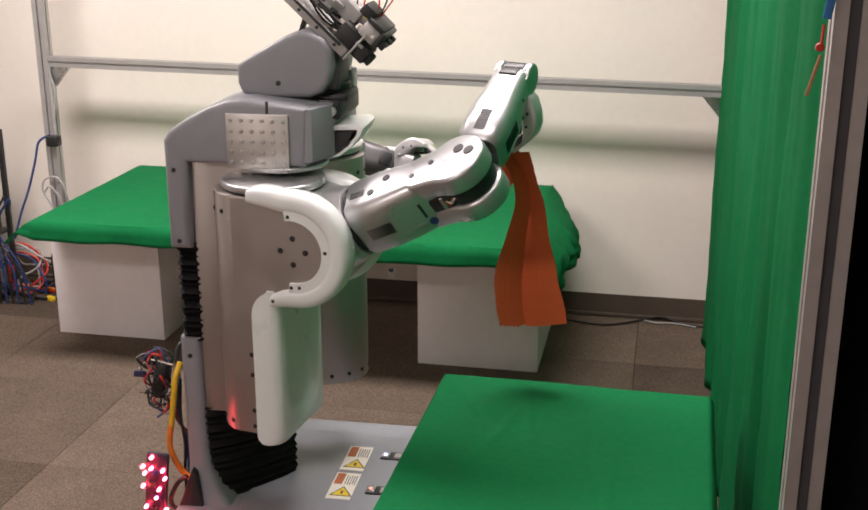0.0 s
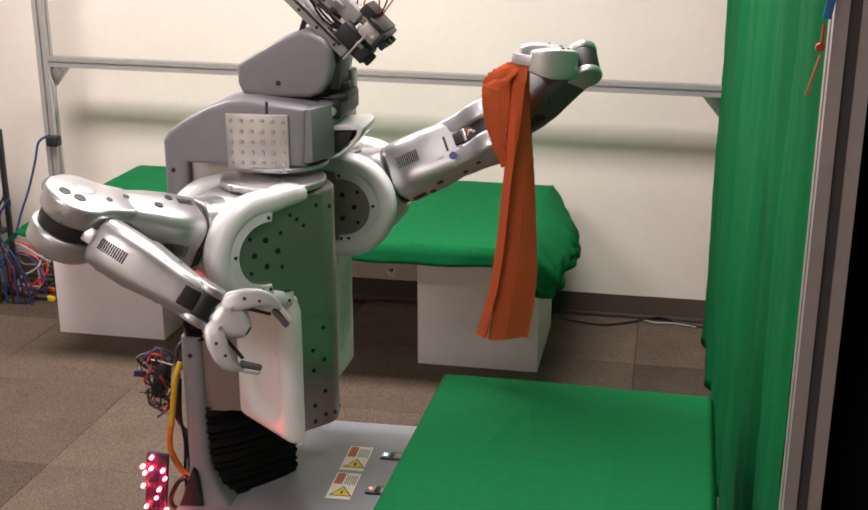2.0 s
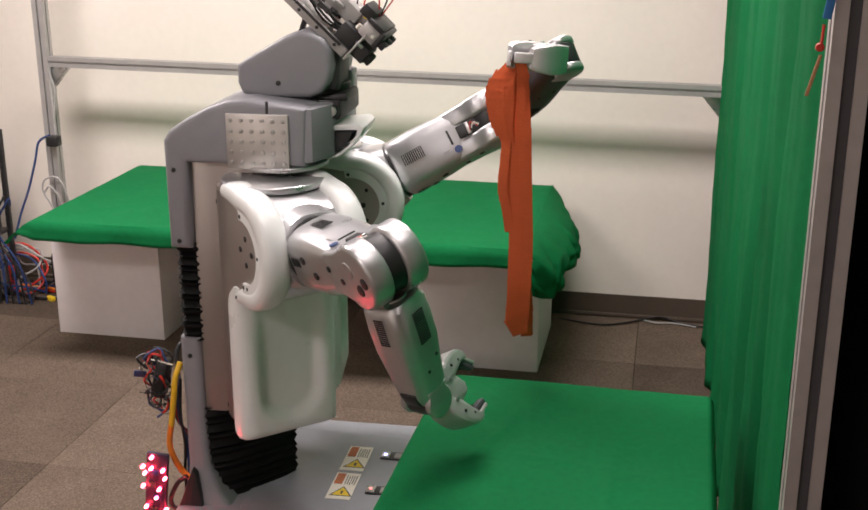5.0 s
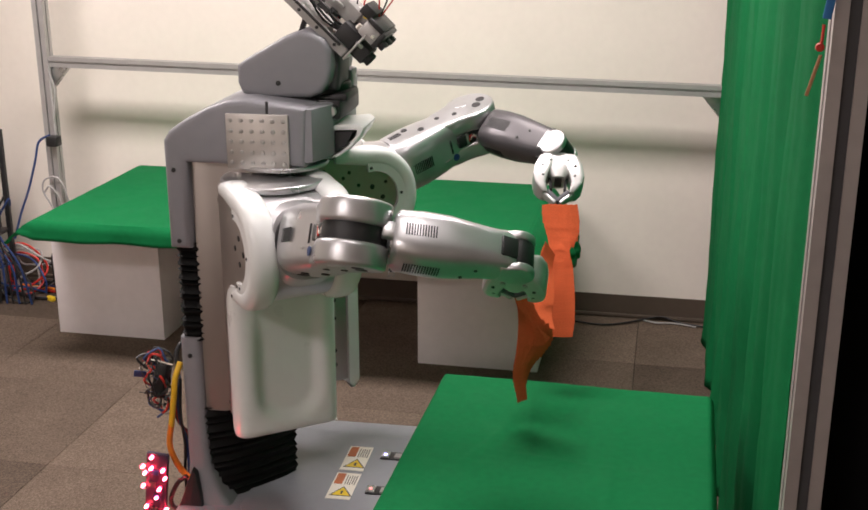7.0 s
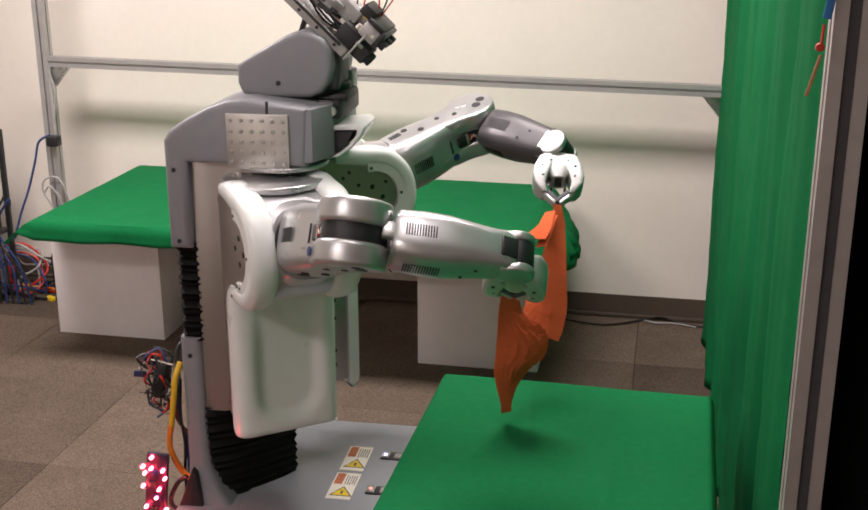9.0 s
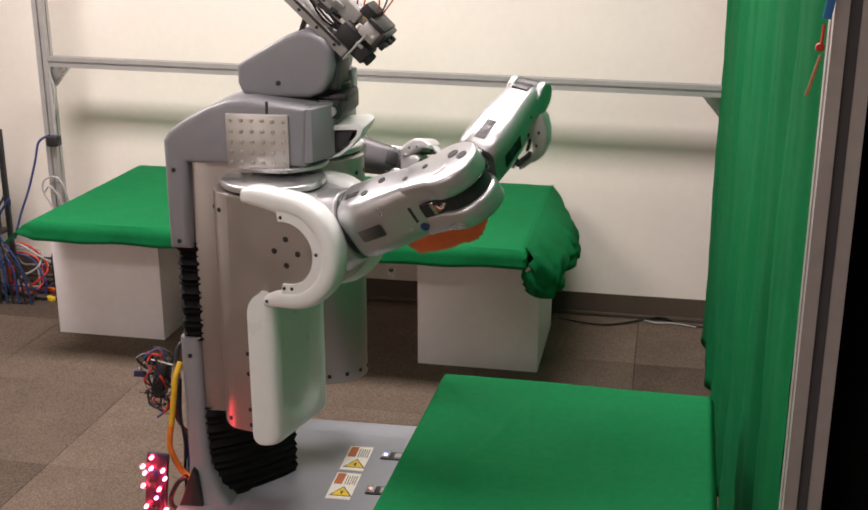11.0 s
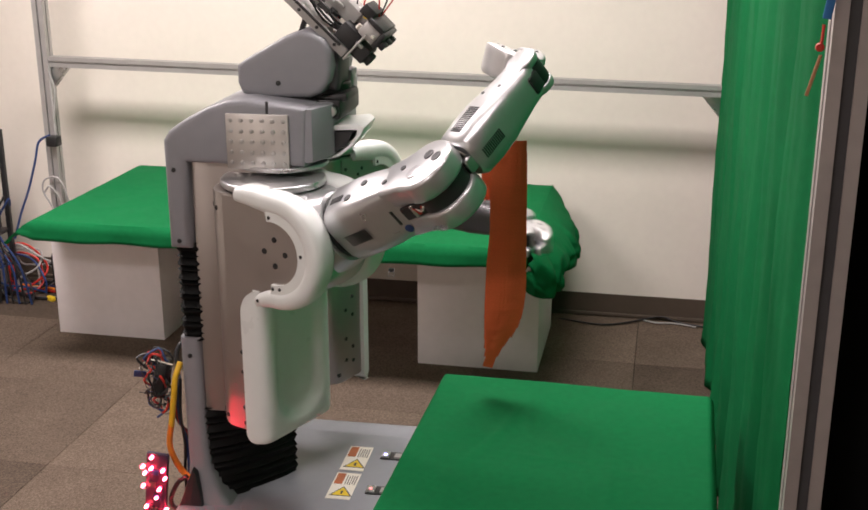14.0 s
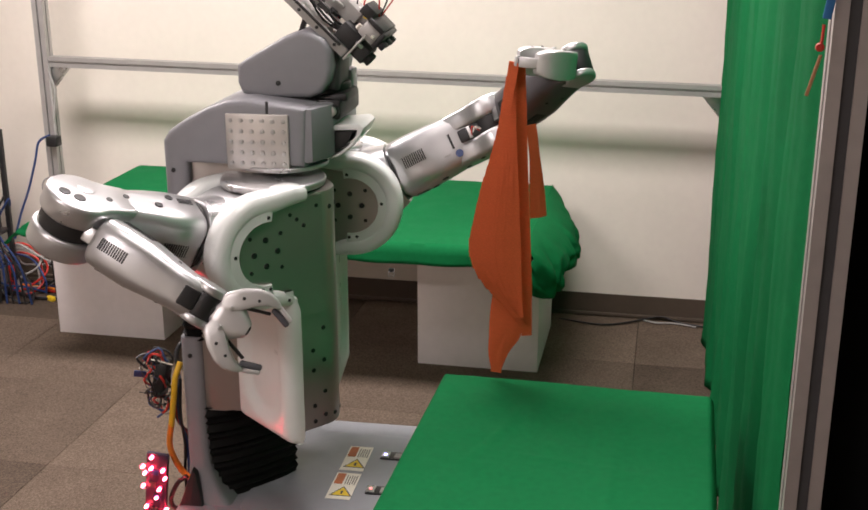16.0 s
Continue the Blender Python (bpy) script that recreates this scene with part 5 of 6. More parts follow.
ribbon("twist", 5, -0.3, -0.26, -0.007, 0.028, [(0.507, 0.925, 0.532, 0.919), (0.522, 0.885, 0.545, 0.873), (0.526, 0.859, 0.573, 0.824), (0.523, 0.804, 0.564, 0.786), (0.517, 0.752, 0.535, 0.741), (0.515, 0.716, 0.527, 0.713), (0.522, 0.674, 0.527, 0.677), (0.533, 0.636, 0.537, 0.639)])
ribbon("stretch_three", 3, 0.12, -0.2, 0.01, -0.01, [(0.565, 1.036, 0.577, 1.040), (0.544, 1.013, 0.574, 1.018), (0.521, 1.009, 0.566, 1.010), (0.536, 0.999, 0.557, 0.997)])
ribbon("stretch_three", 1, 0.1, -0.2, 0.01, -0.02, [(0.569, 1.034, 0.581, 1.032), (0.562, 1.013, 0.577, 1.016), (0.552, 0.993, 0.566, 0.996), (0.548, 0.981, 0.558, 0.984)])
ribbon("stretch_three", 5, 0.08, -0.1, -0.014, 0.007, [(0.578, 1.040, 0.586, 1.029), (0.571, 1.003, 0.599, 0.987), (0.559, 0.945, 0.606, 0.941), (0.544, 0.888, 0.613, 0.871), (0.528, 0.843, 0.617, 0.813), (0.524, 0.816, 0.612, 0.778), (0.556, 0.777, 0.599, 0.752)])
ribbon("stretch_three", 5, -0.3, -0.26, -0.007, 0.028, [(0.490, 0.937, 0.520, 0.923), (0.486, 0.897, 0.532, 0.874), (0.480, 0.842, 0.581, 0.828), (0.476, 0.786, 0.582, 0.782), (0.475, 0.744, 0.552, 0.744), (0.482, 0.701, 0.521, 0.697), (0.495, 0.639, 0.501, 0.640)])
ribbon("swing_back", 8, -0.08, -0.08, 0.0, 0.019, [(0.451, 1.407, 0.492, 1.414), (0.442, 1.374, 0.498, 1.372), (0.420, 1.330, 0.509, 1.316), (0.414, 1.254, 0.539, 1.241), (0.426, 1.177, 0.551, 1.164), (0.433, 1.105, 0.554, 1.119), (0.429, 1.032, 0.529, 1.052), (0.423, 0.965, 0.508, 0.983), (0.420, 0.896, 0.471, 0.899), (0.416, 0.826, 0.435, 0.838), (0.414, 0.781, 0.418, 0.783)])
ribbon("swing_back", 2, -0.07, -0.07, -0.0, 0.019, [(0.440, 1.388, 0.452, 1.388), (0.412, 1.340, 0.446, 1.332), (0.387, 1.289, 0.434, 1.274), (0.382, 1.240, 0.422, 1.236)])
ribbon("swing_back", 4, -0.06, -0.06, 0.0, 0.038, [(0.498, 0.976, 0.516, 0.969), (0.469, 0.920, 0.510, 0.886), (0.445, 0.863, 0.476, 0.856), (0.423, 0.819, 0.444, 0.821), (0.414, 0.787, 0.421, 0.788)])
ribbon("point", 8, -0.08, -0.08, 0.0, 0.005, [(0.462, 1.409, 0.477, 1.411), (0.454, 1.355, 0.481, 1.356), (0.446, 1.305, 0.486, 1.306), (0.454, 1.217, 0.507, 1.217), (0.429, 1.125, 0.519, 1.127), (0.414, 1.058, 0.526, 1.062), (0.410, 0.991, 0.536, 0.996), (0.406, 0.923, 0.545, 0.928), (0.401, 0.853, 0.553, 0.860), (0.402, 0.811, 0.554, 0.818), (0.418, 0.755, 0.544, 0.754), (0.453, 0.703, 0.519, 0.706), (0.488, 0.671, 0.500, 0.671)])
ribbon("point", 6, -0.095, -0.1, 0.0, 0.01, [(0.458, 1.233, 0.501, 1.232), (0.441, 1.156, 0.497, 1.155), (0.416, 1.103, 0.492, 1.104), (0.414, 1.080, 0.482, 1.075)])
ribbon("blade", 9, -0.11, -0.11, -0.0047, 0.0142, [(0.483, 1.334, 0.507, 1.331), (0.459, 1.281, 0.511, 1.279), (0.448, 1.224, 0.516, 1.222), (0.440, 1.160, 0.519, 1.158), (0.439, 1.095, 0.520, 1.094), (0.439, 1.016, 0.521, 1.014), (0.433, 0.935, 0.522, 0.934), (0.430, 0.853, 0.521, 0.852), (0.430, 0.784, 0.507, 0.788), (0.433, 0.727, 0.471, 0.731), (0.436, 0.683, 0.441, 0.685)])
ribbon("blade", 5, -0.1, -0.1, 0.0, 0.0142, [(0.434, 1.207, 0.458, 1.213), (0.421, 1.168, 0.443, 1.168), (0.417, 1.116, 0.441, 1.116), (0.415, 1.097, 0.439, 1.086)])
ribbon("blade_three", 9, -0.11, -0.11, -0.0047, 0.0142, [(0.448, 1.224, 0.516, 1.222), (0.440, 1.160, 0.519, 1.158), (0.439, 1.095, 0.520, 1.094), (0.439, 1.016, 0.521, 1.014), (0.433, 0.935, 0.522, 0.934), (0.430, 0.853, 0.521, 0.852), (0.430, 0.784, 0.507, 0.788), (0.433, 0.727, 0.471, 0.731), (0.436, 0.683, 0.441, 0.685)])
ribbon("blade_three", 5, -0.1, -0.1, 0.0, 0.0142, [(0.434, 1.207, 0.458, 1.213), (0.421, 1.168, 0.443, 1.168), (0.417, 1.116, 0.441, 1.116), (0.415, 1.097, 0.439, 1.086)])
ribbon("both", 9, -0.05, -0.1, -0.0047, 0.0095, [(0.495, 1.255, 0.527, 1.260), (0.480, 1.226, 0.538, 1.225), (0.465, 1.162, 0.548, 1.162), (0.458, 1.098, 0.553, 1.098), (0.456, 1.033, 0.558, 1.034), (0.455, 0.967, 0.565, 0.969), (0.453, 0.901, 0.575, 0.903), (0.448, 0.834, 0.583, 0.837), (0.480, 0.803, 0.585, 0.779), (0.498, 0.770, 0.552, 0.764)])
ribbon("both", 5, -0.03, -0.05, 0.0, 0.019, [(0.481, 1.214, 0.502, 1.213), (0.457, 1.142, 0.482, 1.140), (0.439, 1.076, 0.466, 1.074), (0.430, 1.023, 0.461, 1.021), (0.425, 0.972, 0.458, 0.963)])
ribbon("tent", 14, 0.06, -0.27, -0.0, 0.01, [(0.532, 1.051, 0.548, 1.051), (0.516, 1.007, 0.556, 0.993), (0.514, 0.926, 0.581, 0.926), (0.508, 0.848, 0.611, 0.851), (0.503, 0.783, 0.638, 0.788), (0.499, 0.720, 0.667, 0.728), (0.499, 0.684, 0.686, 0.694), (0.504, 0.669, 0.689, 0.685), (0.555, 0.651, 0.676, 0.662), (0.610, 0.634, 0.641, 0.637)])
ribbon("drape", 6, -0.03, -0.03, 0.01, -0.01, [(0.461, 1.382, 0.480, 1.386), (0.449, 1.334, 0.475, 1.336), (0.437, 1.269, 0.473, 1.273), (0.418, 1.176, 0.475, 1.183), (0.400, 1.096, 0.479, 1.104), (0.381, 1.013, 0.482, 1.023), (0.372, 0.957, 0.485, 0.969), (0.381, 0.888, 0.487, 0.900), (0.410, 0.847, 0.490, 0.844), (0.444, 0.809, 0.487, 0.790), (0.474, 0.774, 0.483, 0.759)])
ribbon("drape", 1, -0.02, -0.02, 0.0142, 0.0285, [(0.476, 1.381, 0.500, 1.385), (0.469, 1.306, 0.503, 1.306), (0.475, 1.150, 0.504, 1.149), (0.481, 1.016, 0.507, 1.015), (0.484, 0.905, 0.511, 0.904), (0.484, 0.805, 0.514, 0.804), (0.478, 0.725, 0.515, 0.730)])
ribbon("drape", 3, 0.0, 0.0, 0.0, 0.0285, [(0.500, 1.280, 0.507, 1.272), (0.503, 1.241, 0.526, 1.225), (0.503, 1.162, 0.540, 1.158), (0.504, 1.095, 0.552, 1.090), (0.509, 1.024, 0.562, 1.019)])
ribbon("drape", 4, -0.015, -0.015, 0.0, 0.0, [(0.436, 0.825, 0.494, 0.800), (0.432, 0.760, 0.487, 0.749), (0.429, 0.702, 0.473, 0.705), (0.427, 0.657, 0.457, 0.667), (0.433, 0.628, 0.439, 0.631)])
ribbon("drape_two", 6, -0.03, -0.03, 0.01, -0.01, [(0.467, 1.385, 0.487, 1.389), (0.458, 1.334, 0.484, 1.337), (0.444, 1.243, 0.486, 1.248), (0.425, 1.163, 0.491, 1.170), (0.406, 1.096, 0.495, 1.105), (0.388, 1.013, 0.499, 1.024), (0.378, 0.944, 0.503, 0.956), (0.394, 0.889, 0.506, 0.887), (0.430, 0.841, 0.509, 0.824), (0.471, 0.801, 0.511, 0.784), (0.498, 0.775, 0.513, 0.758)])
ribbon("drape_two", 1, -0.02, -0.02, 0.0142, 0.0285, [(0.478, 1.383, 0.508, 1.385), (0.482, 1.307, 0.513, 1.306), (0.488, 1.177, 0.518, 1.176), (0.496, 1.043, 0.525, 1.042), (0.502, 0.934, 0.531, 0.932), (0.508, 0.822, 0.530, 0.821), (0.513, 0.733, 0.529, 0.738)])
ribbon("drape_two", 3, 0.0, 0.0, 0.0, 0.0285, [(0.511, 1.244, 0.518, 1.238), (0.515, 1.228, 0.526, 1.225), (0.519, 1.149, 0.541, 1.147), (0.520, 1.082, 0.552, 1.079), (0.522, 1.028, 0.558, 1.029)])
ribbon("drape_two", 4, -0.015, -0.015, 0.0, 0.0, [(0.439, 0.835, 0.505, 0.794), (0.433, 0.789, 0.508, 0.758), (0.430, 0.731, 0.503, 0.728), (0.432, 0.675, 0.477, 0.686), (0.444, 0.629, 0.452, 0.632)])
ribbon("point_two", 10, -0.08, -0.08, 0.0, 0.01, [(0.463, 1.380, 0.478, 1.383), (0.455, 1.318, 0.492, 1.318), (0.442, 1.216, 0.506, 1.219), (0.436, 1.164, 0.513, 1.165), (0.422, 1.072, 0.519, 1.073), (0.418, 1.005, 0.524, 1.007), (0.415, 0.937, 0.528, 0.940), (0.414, 0.868, 0.530, 0.871), (0.416, 0.798, 0.532, 0.801), (0.422, 0.741, 0.513, 0.750), (0.438, 0.699, 0.488, 0.702), (0.457, 0.669, 0.466, 0.672)])
ribbon("point_two", 4, -0.1, -0.1, 0.0, 0.01, [(0.434, 1.174, 0.449, 1.176), (0.431, 1.130, 0.452, 1.130), (0.423, 1.101, 0.454, 1.101), (0.420, 1.088, 0.452, 1.090)])
ribbon("blade_two", 9, -0.11, -0.11, -0.0047, 0.0142, [(0.482, 1.359, 0.507, 1.360), (0.459, 1.312, 0.514, 1.310), (0.444, 1.249, 0.519, 1.248), (0.436, 1.172, 0.522, 1.171), (0.436, 1.095, 0.527, 1.094), (0.437, 1.016, 0.531, 1.015), (0.437, 0.949, 0.529, 0.948), (0.434, 0.881, 0.523, 0.879), (0.431, 0.825, 0.511, 0.823), (0.432, 0.770, 0.489, 0.766), (0.431, 0.715, 0.448, 0.719), (0.430, 0.686, 0.433, 0.688)])
ribbon("blade_two", 5, -0.1, -0.1, 0.0, 0.0142, [(0.433, 1.246, 0.445, 1.248), (0.420, 1.194, 0.440, 1.193), (0.415, 1.142, 0.438, 1.141), (0.414, 1.103, 0.436, 1.094)])
ribbon("band_early", 5, -0.02, -0.02, 0.015, -0.01, [(0.446, 1.375, 0.499, 1.393), (0.414, 1.349, 0.470, 1.358), (0.404, 1.317, 0.468, 1.329), (0.407, 1.278, 0.466, 1.284), (0.416, 1.239, 0.462, 1.245), (0.433, 1.199, 0.460, 1.203), (0.448, 1.170, 0.463, 1.172), (0.459, 1.151, 0.466, 1.152)])
ribbon("band_early", 4, -0.03, -0.03, 0.02, -0.015, [(0.459, 1.383, 0.512, 1.396), (0.464, 1.333, 0.503, 1.338), (0.468, 1.282, 0.498, 1.287), (0.466, 1.231, 0.492, 1.235), (0.463, 1.165, 0.483, 1.169), (0.461, 1.100, 0.471, 1.102), (0.455, 1.018, 0.464, 1.021), (0.446, 0.949, 0.460, 0.952), (0.434, 0.864, 0.451, 0.868), (0.418, 0.791, 0.436, 0.797), (0.399, 0.727, 0.427, 0.735)])
ribbon("band_early", 5, -0.015, -0.015, -0.0095, 0.0285, [(0.492, 1.378, 0.509, 1.386), (0.499, 1.308, 0.507, 1.308), (0.493, 1.231, 0.517, 1.228), (0.481, 1.166, 0.524, 1.160), (0.470, 1.086, 0.531, 1.079), (0.461, 0.991, 0.536, 0.983), (0.454, 0.893, 0.540, 0.885), (0.442, 0.808, 0.534, 0.799), (0.430, 0.720, 0.523, 0.722)])
ribbon("stretch_zero", 4, 0.12, 0.05, 0.01, -0.01, [(0.555, 1.029, 0.576, 1.032), (0.557, 0.993, 0.619, 1.003), (0.556, 0.958, 0.651, 0.976), (0.567, 0.933, 0.661, 0.958), (0.576, 0.894, 0.641, 0.918), (0.583, 0.870, 0.623, 0.885), (0.590, 0.852, 0.604, 0.855)])
ribbon("stretch_zero", 5, 0.08, -0.1, -0.007, 0.007, [(0.552, 1.015, 0.575, 1.018), (0.550, 0.951, 0.581, 0.950), (0.548, 0.906, 0.591, 0.890), (0.542, 0.860, 0.604, 0.845), (0.528, 0.833, 0.614, 0.798), (0.544, 0.788, 0.616, 0.773), (0.579, 0.761, 0.613, 0.753)])
ribbon("stretch_zero", 5, -0.3, -0.26, -0.007, 0.028, [(0.510, 0.935, 0.527, 0.931), (0.522, 0.905, 0.557, 0.869), (0.525, 0.858, 0.590, 0.829), (0.521, 0.789, 0.582, 0.779), (0.515, 0.733, 0.555, 0.732), (0.514, 0.688, 0.539, 0.688), (0.525, 0.640, 0.531, 0.643)])
TOWEL_TIME = [(0.0, "hold"), (0.5, "hold_two"), (0.7, "hold_two"), (0.85, "swing"), (1.0, "reach"), (1.2, "strip"), (1.4, "drop"), (1.5, "fling"), (1.6, "settle"), (1.8, "band_early"), (2.2, "band_early"), (2.8, "band"), (3.0, "band"), (3.3, "thin"), (3.8, "thin"), (4.2, "thin_two"), (5.0, "thin_two"), (6.0, "stretch_zero"), (6.6, "stretch_zero"), (6.85, "stretch"), (7.1, "stretch"), (7.4, "stretch_two"), (7.7, "stretch_two"), (8.0, "twist"), (8.25, "stretch_two"), (8.6, "stretch_two"), (8.9, "stretch_three"), (9.2, "stretch_three"), (10.2, "drop"), (11.3, "behind"), (11.5, "swing_back"), (11.8, "point"), (12.1, "point"), (12.4, "point_two"), (12.7, "point_two"), (13.0, "blade"), (13.5, "blade_two"), (13.7, "blade_two"), (14.0, "blade_three"), (14.4, "blade_three"), (14.5, "both"), (14.62, "gather"), (14.8, "tent"), (15.0, "tent"), (15.12, "swing_up"), (15.25, "flare"), (15.45, "drape"), (16.0, "drape_two")]


def rails_at(fold, v):
    """Both edges of a fold at v, from 0 at the gripped end to 1 at its free end."""
    columns, y0, y1, near, far, nodes = fold
    mids = [Vector(((a + c) / 2, (b + d) / 2)) for a, b, c, d in nodes]
    run = [0.0]
    for p, q in zip(mids, mids[1:]):
        run.append(run[-1] + (q - p).length)
    s = v * run[-1]
    k = max(i for i in range(len(run) - 1) if run[i] <= s + 1e-9)
    u = (s - run[k]) / max(1e-6, run[k + 1] - run[k])
    q = [nodes[max(0, min(len(nodes) - 1, k + o))] for o in (-1, 0, 1, 2)]
    out = [0.5 * (2 * b + (c - a) * u + (2 * a - 5 * b + 4 * c - d) * u * u + (3 * b - a - 3 * c + d) * u ** 3) for a, b, c, d in zip(*q)]
    y = y0 + (y1 - y0) * v
    w = min(1.0, math.hypot(out[2] - out[0], out[3] - out[1]) / 0.05)
    return Vector((out[0], y + near * w, out[1])), Vector((out[2], y + far * w, out[3])), run[-1]


def towel_surface(fold, pos, v):
    """A point of a fold: pos from edge to edge, v from the gripped end to the free one."""
    a, b, length = rails_at(fold, min(1.0, max(0.0, v)))
    width = (b - a).length
    p = a.lerp(b, pos)
    soft = min(1, width / 0.09)
    p.y -= soft * width * (0.05 * math.sin(math.pi * min(1, max(0, pos))) + 0.018 * math.sin(6.5 * pos + 4 * v + 2))
    return p


def towel_pose(state, i, j):
    """A piece's pose: each fold of the towel takes some columns of pieces."""
    first = 0
    for fold in TOWEL[state]:
        if i < first + fold[0]:
            break
        first += fold[0]
    k = i - first
    length = rails_at(fold, 0.5)[2]
    trim = min(0.3, 0.45 * PIECE_H / length)
    v = trim + (1 - 2 * trim) * j / (NV - 1)
    a, b, length = rails_at(fold, v)
    width = max(0.008, (b - a).length)
    inset = min(0.5, 0.46 * PIECE_W / width)
    pos = inset + (1 - 2 * inset) * k / max(1, fold[0] - 1)
    p = towel_surface(fold, pos, v)
    p.y += 0.00025 * (i % 2) + 0.0004 * (j % 2) + (0.0012 * k if inset > 0.3 else 0)
    across = towel_surface(fold, pos + 0.08, v) - towel_surface(fold, pos - 0.08, v)
    down = towel_surface(fold, pos, v + 0.02) - towel_surface(fold, pos, v - 0.02)
    if across.length < 1e-4:
        across = Vector((1, 0, 0))
    across.normalize()
    down.normalize()
    if down.z > 0.3:
        down = -down
    normal = across.cross(-down)
    if normal.length < 0.05:
        normal = Vector((0, -1, 0))
    normal.normalize()
    if normal.y > 0:
        normal = -normal
    up = -down
    right = up.cross(normal).normalized()
    up = normal.cross(right).normalized()
    return Matrix(((right.x, up.x, normal.x, p.x), (right.y, up.y, normal.y, p.y), (right.z, up.z, normal.z, p.z), (0, 0, 0, 1)))


def towel_motion():
    grips = []
    for t, state in TOWEL_TIME:
        columns, y0, y1, near, far, nodes = TOWEL[state][0]
        a, b, c, d = nodes[0]
        grips.append((t, pose((a + c) / 2, y0, (b + d) / 2)))
    walk(towel, grips)
    for ob, i, j in PIECES:
        walk(ob, [(t, g.inverted() @ towel_pose(state, i, j)) for (t, state), (t2, g) in zip(TOWEL_TIME, grips)])


# ---- the joint angles, in degrees: pan, lift, roll, elbow, forearm roll, wrist, hand roll, finger opening ----
R_POSE = {
    "hold": (-9.7, -24.7, -60.3, -71.4, -69.9, -125.1, -5, -2),
    "spread": (-54.6, -18.3, -106.8, -72.4, -20.7, -78.3, -85, -2),
    "reach": (-43.1, -20.6, -104.5, -81.6, -22.7, -73.1, -55, -2),
    "side": (-130.5, -17.6, -113, -128.5, -22.7, -8.7, -5, 22),
    "swing": (-48.5, -8.8, -162, -97.8, 73.5, -64.2, 65, 16),
    "raise": (-4.4, -26.7, -50.6, -26.1, 11.4, -125.1, -35, -2),
    "raise_two": (-17, -25.9, -53.7, -43.1, 1.6, -103.6, -45, -2),
    "turn": (-28.4, -25.9, -53.7, -69.3, -44.5, -68.1, -30, -2),
    "turn_two": (-27.7, -26.1, -51.1, -78.1, -58.1, -58.9, -15, -2),
    "turn_three": (-24.5, -26.4, -57.4, -61.9, 4.5, -68.8, -40, -2),
    "lower": (-30.2, -28.9, -71.4, -73.6, -30.6, -68.4, -35, -2),
}
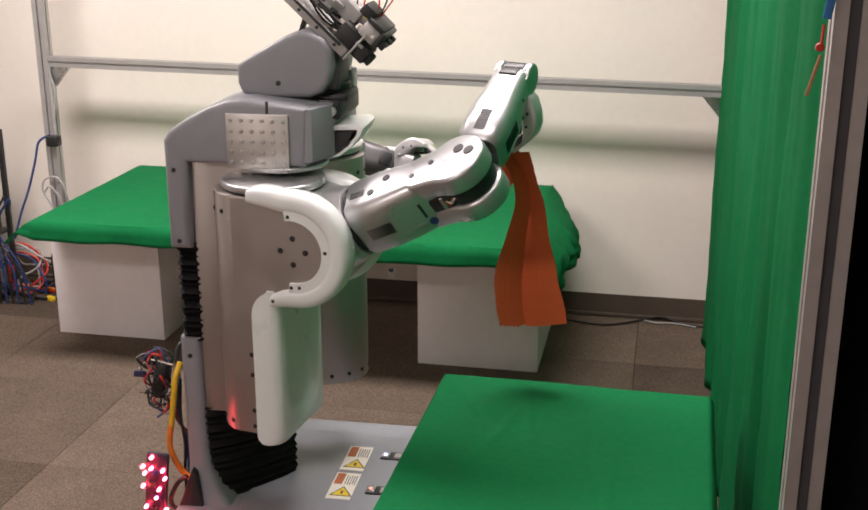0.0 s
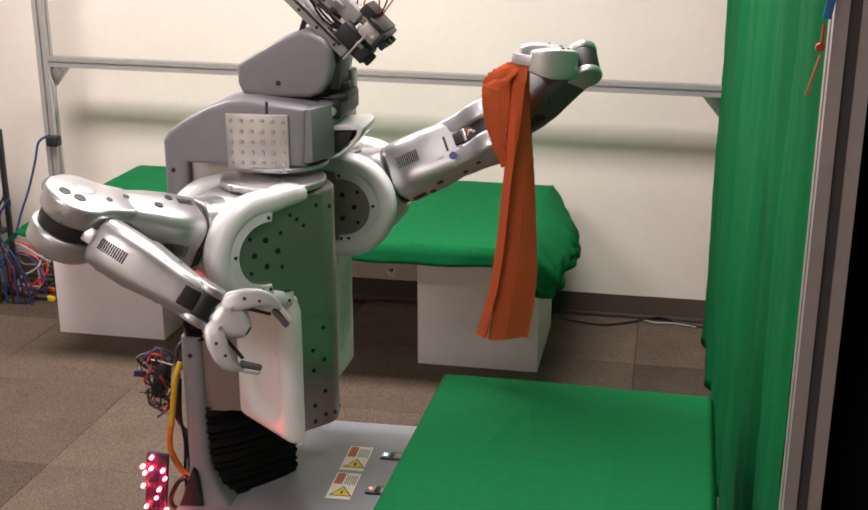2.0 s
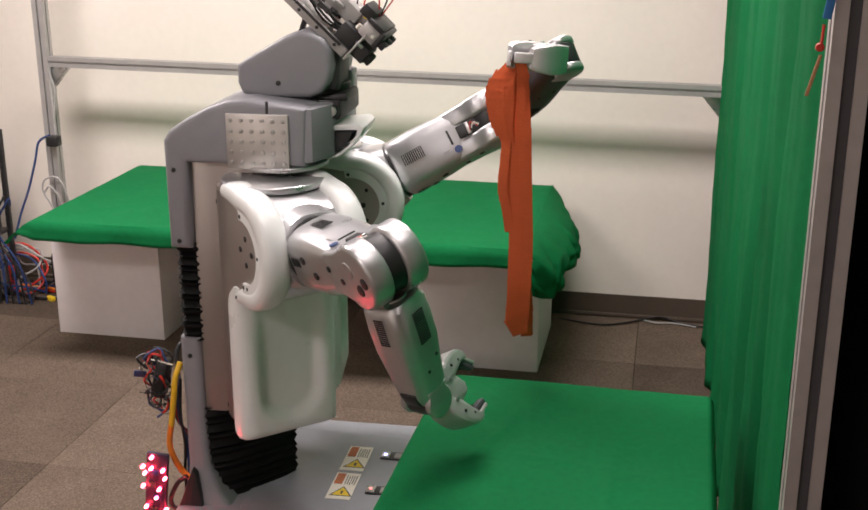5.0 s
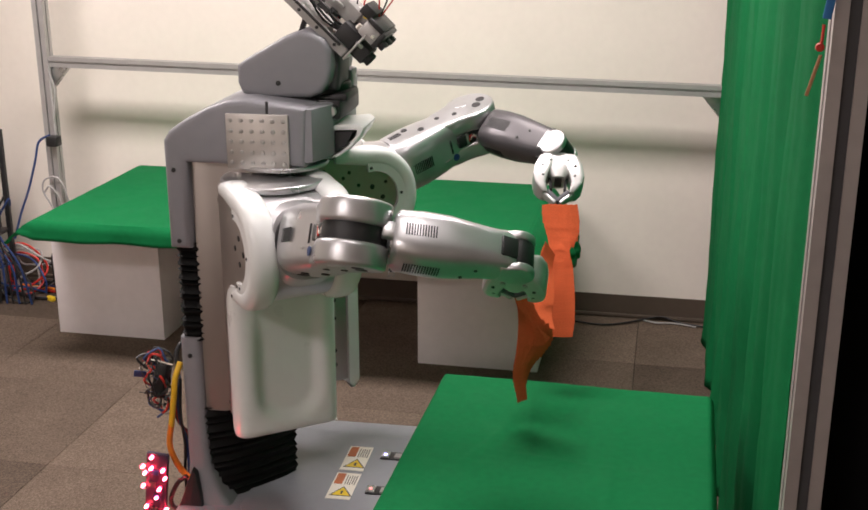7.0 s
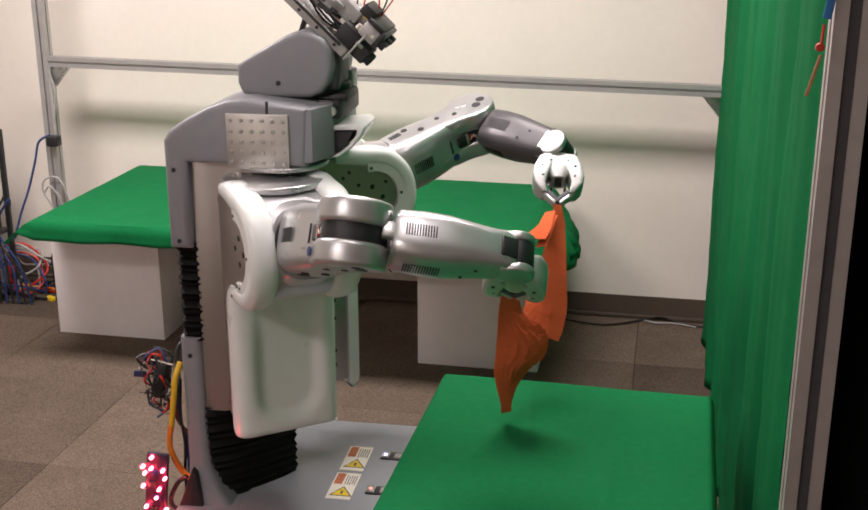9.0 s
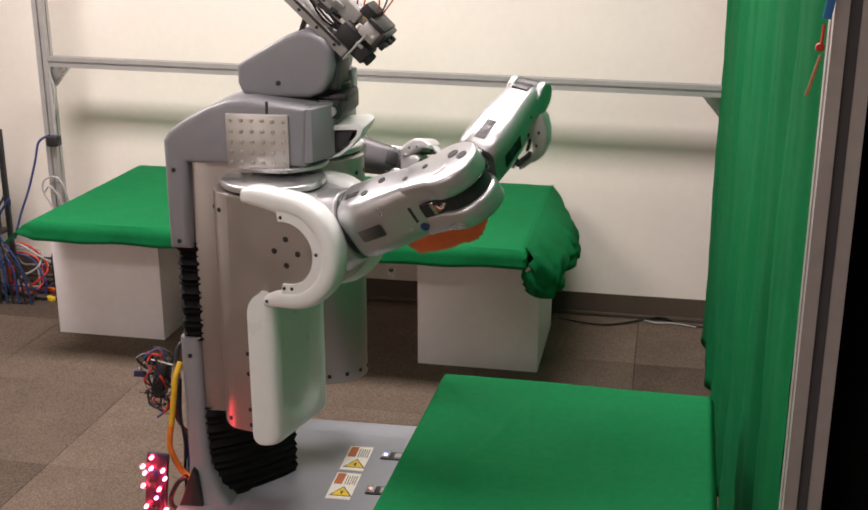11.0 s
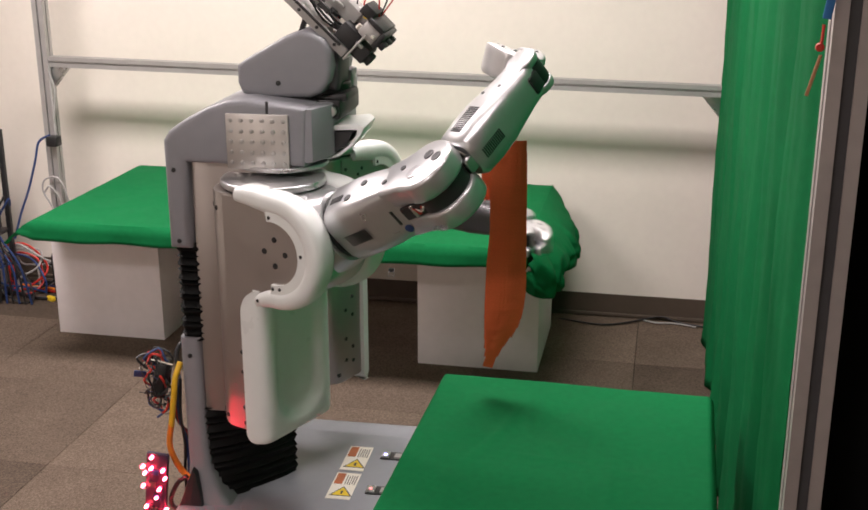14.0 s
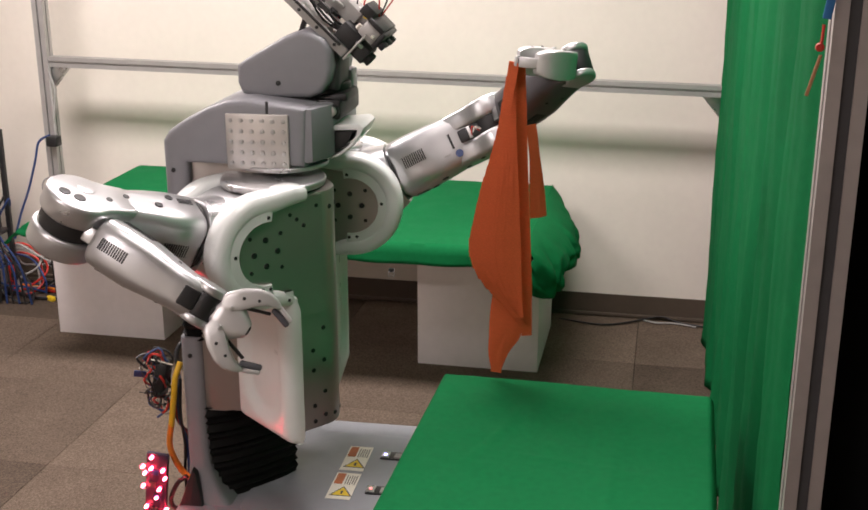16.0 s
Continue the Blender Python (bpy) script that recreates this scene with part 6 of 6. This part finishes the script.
L_POSE = {
    "spread": (39.7, -19.3, 97, -79.9, 26.6, -56.8, 60, -2),
    "spread_two": (36.3, -22.2, 94.1, -85.9, 40.8, -59.1, 40, -2),
    "reach": (31.6, -19.3, 96.2, -94, 48.4, -34.9, 40, -2),
    "high": (5.9, -27.6, 68.9, -36.8, -13.9, -95.8, 55, -2),
    "high_two": (-2, -27.1, 61.2, -24.4, -13.6, -113.1, 45, -2),
    "high_three": (26.3, -23.9, 58.4, -59.8, -9.4, -81.7, 50, -2),
    "high_four": (7.3, -29.3, 68, -42.9, -8.6, -82.2, 55, -2),
    "fling": (-2.6, -27, 58.8, -51.2, 44.5, -116.2, 55, -2),
    "low": (23.9, 48.9, 72.4, -72, -63.8, -51.9, -55, 14),
    "pick": (-16.1, 50.5, 23.2, -42.3, 15.8, -95.4, -35, -2),
    "tuck": (114.7, -5.1, 99.7, -112.5, -33.8, -39.7, 20, 5),
    "grab": (67.5, 17.6, 95.4, -73.5, 22.8, -62.7, -80, 2),
}
R_TIME = [(0, "hold"), (0.72, "hold"), (1.0, "reach"), (1.15, "spread"), (1.27, "spread"), (1.42, "side"), (4.02, "side"), (4.2, "swing"), (5.0, "swing"), (5.9, "spread"), (9.4, "spread"), (10.3, "spread"), (11.2, "hold"),
          (11.4, "raise"), (12.1, "raise"), (12.4, "raise_two"), (12.6, "raise_two"), (12.9, "turn"), (13.2, "turn"), (13.4, "turn_two"), (13.7, "turn_two"), (13.9, "turn_three"), (14.4, "turn_three"),
          (14.5, "lower"), (14.62, "spread"), (14.82, "spread"), (15.0, "side"), (16.0, "side")]
L_TIME = [(0, "tuck"), (0.12, "tuck"), (0.5, "low"), (0.75, "pick"), (1.0, "reach"), (1.15, "spread"), (1.4, "spread"), (1.5, "fling"), (1.6, "high_two"), (3.0, "high_two"), (3.3, "high_three"), (3.8, "high_three"), (4.1, "high_four"),
          (5.0, "high_four"), (5.9, "spread"), (9.3, "spread"), (10.2, "spread_two"), (11.1, "tuck"), (13.85, "tuck"), (14.0, "grab"), (14.3, "pick"), (14.5, "pick"), (14.62, "spread"), (14.8, "spread_two"), (15.03, "spread_two"),
          (15.15, "high_two"), (15.6, "high_two"), (16.0, "high")]


def angles_at(table, poses, t):
    for (a, p), (b, q) in zip(table, table[1:]):
        if a <= t <= b:
            u = (t - a) / (b - a)
            u = u * u * (3 - 2 * u)
            return [x + (y - x) * u for x, y in zip(poses[p], poses[q])]
    return poses[table[-1][1]]


def motions():
    for side, table, poses in (("r", R_TIME, R_POSE), ("l", L_TIME, L_POSE)):
        times = sorted({round(0.1 * k, 2) for k in range(161)} | {a for a, p in table})
        rows = [[] for _ in range(7)]
        for t in times:
            for row, m in zip(rows, arm_poses(side, angles_at(table, poses, t))):
                row.append((t, m))
        for ob, row in zip(ARMS[side], rows):
            walk(ob, row)
    towel_motion()


carpet()
motions()
